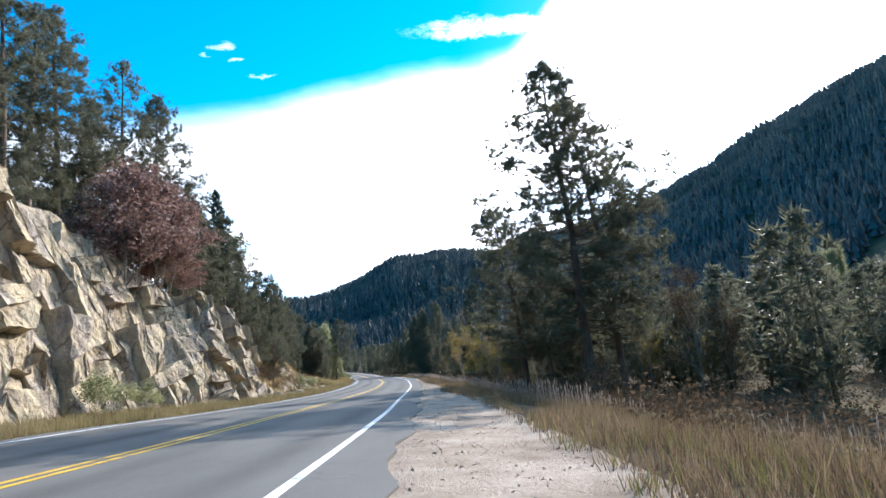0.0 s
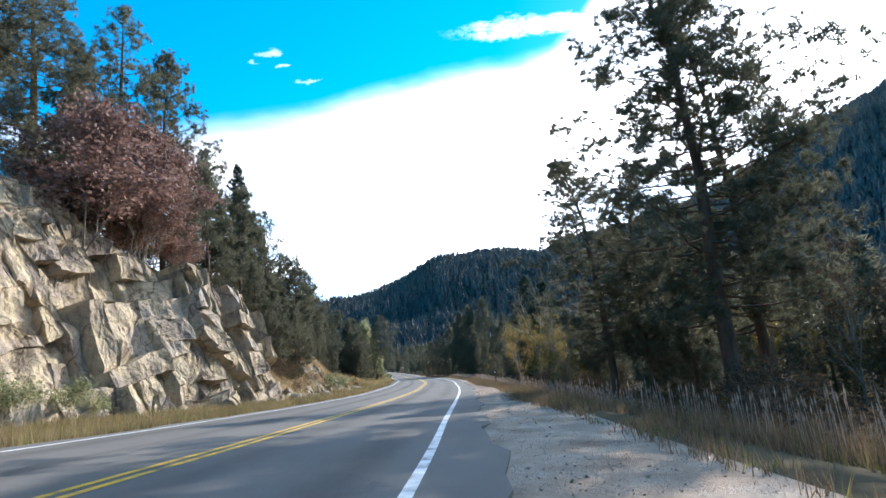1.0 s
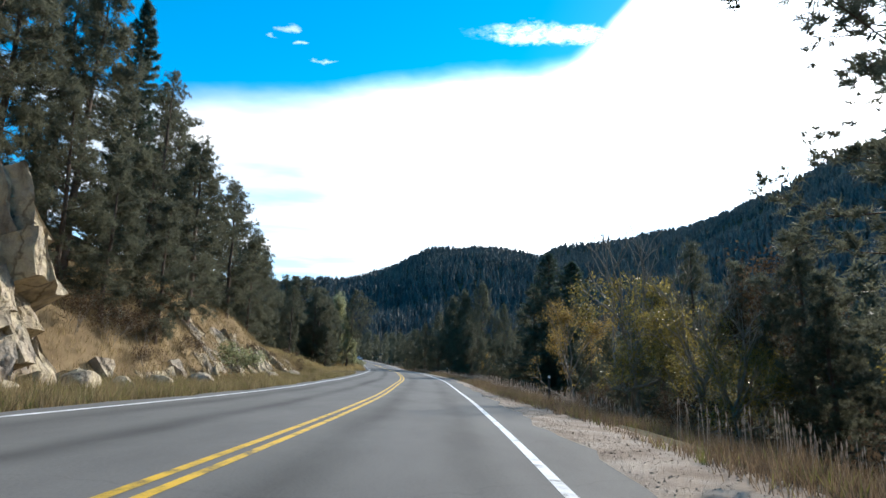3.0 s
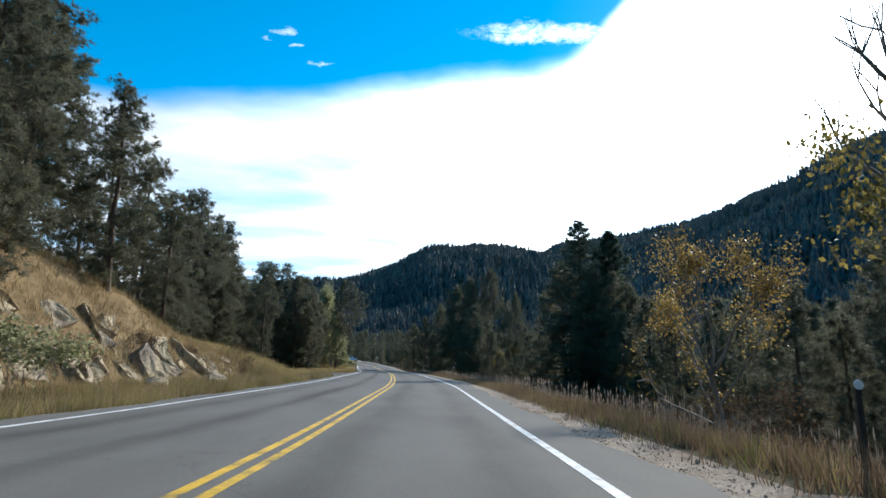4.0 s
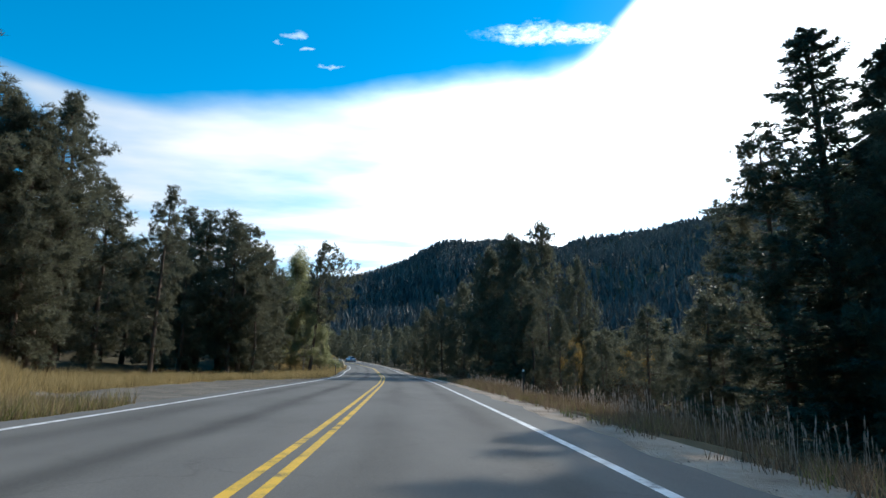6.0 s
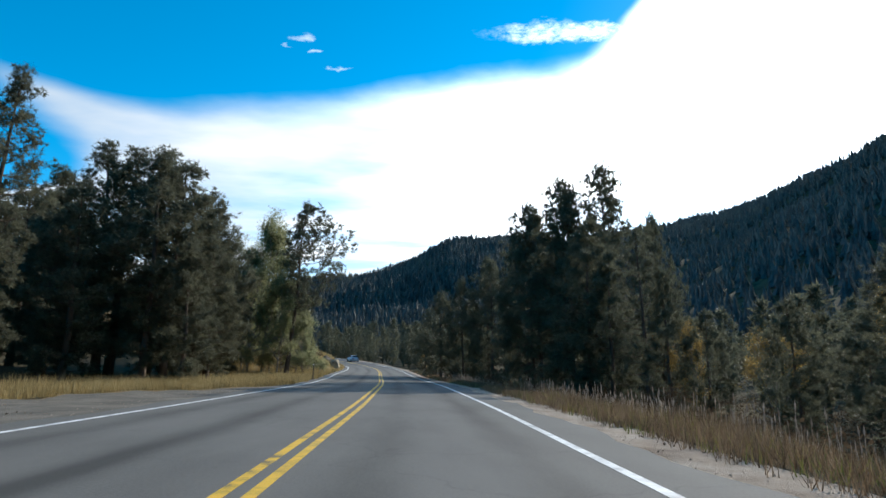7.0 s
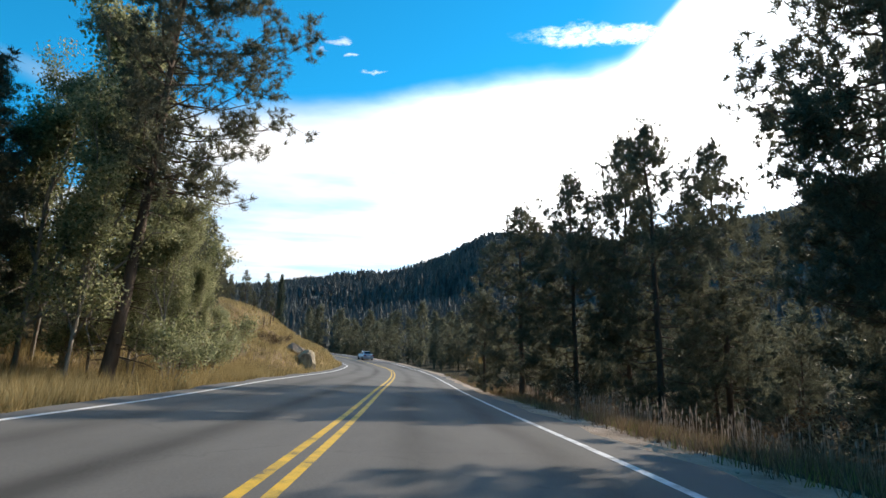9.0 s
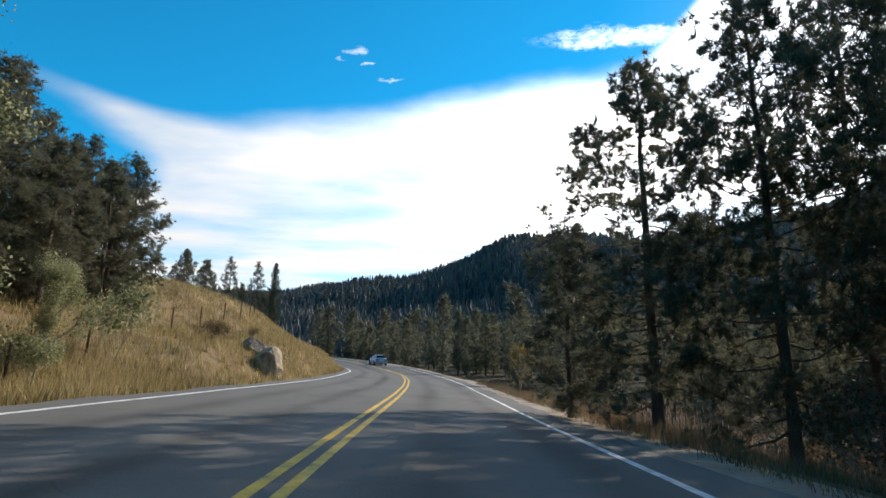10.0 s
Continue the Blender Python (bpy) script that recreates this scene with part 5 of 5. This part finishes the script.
def make_delineator():
    root = tagged(new("delineator_post"), "dark steel roadside post with a round white reflector", "post", "roadside reflector posts")
    bm = bmesh.new()
    box(bm, -0.035, 0.035, -0.006, 0.006, -0.3, 1.15)
    box(bm, -0.035, -0.023, 0.006, 0.03, -0.3, 1.15)
    box(bm, 0.023, 0.035, 0.006, 0.03, -0.3, 1.15)
    part("stake", bm, STEEL_DARK, root)
    bm = bmesh.new()
    cyl(bm, (0, -0.012, 1.17), (0, -0.03, 1.17), 0.055, n=16)
    part("reflector", bm, WHITE_PLASTIC, root, "round white reflector")
    return root


post = make_delineator()
spots = [(1.8, 62.2), (0.3, 118.9), (-14.5, 158.2)]
for i, (x, y) in enumerate(spots):
    m = pose(x, y, ground_at(x, y))
    if i == 0:
        post.matrix_world = m
    else:
        copy_thing(post, m)


def make_fence():
    """Wire stock fence that climbs the grass slope: posts and three strands."""
    root = tagged(new("wire_fence"), "rusty steel post and wire fence on the grass slope", "fence")
    ends = [(-20.9, 176), (-22.2, 181), (-23.5, 185.5), (-24.4, 189), (-25.4, 193.5), (-26.4, 198), (-27.5, 203), (-28.7, 208), (-30.2, 213), (-32, 218), (-34.2, 223)]
    tops = []
    for x, y in ((a + 1.2, b) for a, b in ends):
        z = ground_at(x, y)
        bm = bmesh.new()
        cyl(bm, (x, y, z - 0.3), (x + 0.03, y, z + 1.25), 0.045, 0.035, n=7)
        part("fence_post", bm, RUSTY, root)
        tops.append((x, y, z))
    for k in (0.45, 0.8, 1.15):
        bm = bmesh.new()
        for p, q in zip(tops, tops[1:]):
            cyl(bm, (p[0], p[1], p[2] + k), (q[0], q[1], q[2] + k), 0.006, n=4)
        part("wire", bm, STEEL_DARK, root)


make_fence()


def make_boulder(x, y, size, seed, label, parent=None):
    bm = bmesh.new()
    bmesh.ops.create_icosphere(bm, subdivisions=4, radius=1.0)
    r = random.Random(seed)
    planes = [(Vector((r.gauss(0, 1), r.gauss(0, 1), r.gauss(0, 0.7))).normalized(), r.uniform(0.62, 0.95)) for _ in range(14)]
    for v in bm.verts:
        for nrm, d in planes:
            k = v.co.dot(nrm)
            if k > d:
                v.co -= nrm * (k - d)
        v.co += v.co.normalized() * 0.05 * noise.fractal(v.co * 2.5 + Vector((seed, 0, 0)), 1.0, 2.0, 4)
        v.co = Vector((v.co.x * size[0], v.co.y * size[1], v.co.z * size[2]))
    ob = part("boulder", bm, ROCK)
    ob.matrix_world = pose(x, y, ground_at(x, y) + size[2] * 0.35, rz=seed * 40)
    return tagged(ob, label, "boulder")


make_boulder(-19.6, 194.2, (1.0, 0.85, 1.0), 3, "grey weathered boulder in the dry roadside grass")
make_boulder(-20.9, 195.6, (0.85, 0.7, 0.65), 4, "grey weathered boulder in the dry roadside grass")
make_boulder(7.2, 13.5, (0.45, 0.35, 0.28), 5, "pale round boulder among the dark verge plants")
for i, (y, w) in enumerate(((37, 0.7), (43, 0.5), (46, 0.8), (49.5, 0.45), (52, 0.6), (54.5, 0.4), (57.5, 0.8), (60, 0.5), (62.5, 0.6), (66, 0.7), (79, 0.6), (85, 0.7), (91, 0.5))):
    make_boulder(float(cliff_foot(y)) + 0.35 + 0.4 * w, y, (w, w * 0.8, w * 0.65), 10 + i, "broken block of tan rock fallen at the foot of the bank")


# ---------------------------------------------------------------- the car ahead
def loft(sections):
    """Skin over cross-sections, each a list of (x, z) at one y; capped."""
    bm = bmesh.new()
    rows = [[bm.verts.new((x, y, z)) for x, z in pts] for y, pts in sections]
    n = len(rows[0])
    for a, b in zip(rows, rows[1:]):
        for i in range(n):
            bm.faces.new((a[i], a[(i + 1) % n], b[(i + 1) % n], b[i]))
    bm.faces.new(rows[0][::-1]), bm.faces.new(rows[-1])
    bmesh.ops.recalc_face_normals(bm, faces=bm.faces[:])
    return bm


def make_car():
    root = tagged(new("sedan_car"), "silver-blue four-door saloon car on the road", "car")
    def ring(w, z0, z1, tuck=0.86):
        return [(-w * 0.9, z0), (-w, z0 + 0.14), (-w, z0 + (z1 - z0) * 0.55), (-w * tuck, z1), (w * tuck, z1), (w, z0 + (z1 - z0) * 0.55), (w, z0 + 0.14), (w * 0.9, z0)]
    part("body", loft([(-2.35, ring(0.74, 0.38, 0.86)), (-2.25, ring(0.86, 0.26, 1.0)), (-1.5, ring(0.91, 0.22, 1.02)), (0, ring(0.92, 0.2, 0.98)), (1.4, ring(0.91, 0.22, 0.9)), (2.15, ring(0.84, 0.26, 0.76)), (2.35, ring(0.7, 0.34, 0.62))]), CAR_PAINT, root, shade=False)
    def cab(w0, w1, z0, z1):
        return [(-w0, z0), (-w1, z1 - 0.05), (-w1 * 0.9, z1), (w1 * 0.9, z1), (w1, z1 - 0.05), (w0, z0)]
    part("cabin", loft([(-1.75, cab(0.76, 0.7, 0.96, 1.04)), (-1.05, cab(0.8, 0.6, 0.97, 1.42)), (-0.2, cab(0.8, 0.6, 0.97, 1.46)), (0.5, cab(0.8, 0.6, 0.96, 1.4)), (1.25, cab(0.78, 0.7, 0.88, 0.96))]), CAR_PAINT, root)
    bm = bmesh.new()
    q = [bm.verts.new(p) for p in ((-0.62, -1.7, 1.06), (0.62, -1.7, 1.06), (0.52, -1.12, 1.385), (-0.52, -1.12, 1.385))]
    bm.faces.new(q)
    for v in bm.verts:
        v.co += Vector((0, -0.035, 0.05))
    bmesh.ops.solidify(bm, geom=bm.faces[:], thickness=0.02)
    part("rear_window", bm, CAR_GLASS, root, "dark tinted rear window")
    for s_ in (-1, 1):
        bm = bmesh.new()
        pts = [(s_ * 0.82, -1.2, 1.02), (s_ * 0.82, 0.8, 1.0), (s_ * 0.66, 0.35, 1.34), (s_ * 0.66, -0.95, 1.36)]
        bm.faces.new([bm.verts.new(p) for p in pts])
        bmesh.ops.solidify(bm, geom=bm.faces[:], thickness=0.015)
        part("side_window", bm, CAR_GLASS, root, "dark side windows")
        bm = bmesh.new()
        box(bm, s_ * 0.5 if s_ > 0 else -0.82, 0.82 if s_ > 0 else -0.5, -2.36, -2.22, 0.72, 0.88)
        bmesh.ops.bevel(bm, geom=bm.edges[:], offset=0.03, segments=2)
        part("tail_light", bm, TAIL_RED, root, "red tail light")
        bm = bmesh.new()
        box(bm, s_ * 1.0 - 0.07, s_ * 1.0 + 0.07, 0.62, 0.78, 0.95, 1.07)
        bmesh.ops.bevel(bm, geom=bm.edges[:], offset=0.02, segments=2)
        part("wing_mirror", bm, CAR_PAINT, root)
        for y in (-1.4, 1.42):
            bm = bmesh.new()
            cyl(bm, (s_ * 0.93, y, 0.33), (s_ * 0.72, y, 0.33), 0.33, n=24)
            bmesh.ops.bevel(bm, geom=[e for e in bm.edges if e.calc_length() < 0.12], offset=0.03, segments=2)
            wheel = part("wheel", bm, TYRE, root, "black rubber tyre")
            bm = bmesh.new()
            cyl(bm, (s_ * 0.945, y, 0.33), (s_ * 0.9, y, 0.33), 0.2, n=16)
            part("rim", bm, STEEL_DARK, wheel, "grey wheel rim")
    bm = bmesh.new()
    box(bm, -0.8, 0.8, -2.43, -2.25, 0.36, 0.6)
    bmesh.ops.bevel(bm, geom=bm.edges[:], offset=0.05, segments=2)
    part("bumper", bm, CAR_PAINT, root)
    bm = bmesh.new()
    box(bm, -0.26, 0.26, -2.385, -2.34, 0.64, 0.76)
    part("number_plate", bm, WHITE_PLASTIC, root, "blank white number plate")
    return root


car = make_car()
cy_ = 252.0
heading = math.degrees(math.atan2(-(float(xw(cy_ + 2)) - float(xw(cy_ - 2))), 4.0))
car.matrix_world = pose(float(xw(cy_)) - 1.9, cy_, float(surface(xw(cy_) - 1.9, cy_)), math.degrees(math.atan2(float(zr(cy_ + 2) - zr(cy_ - 2)), 4.2)), 0, heading)
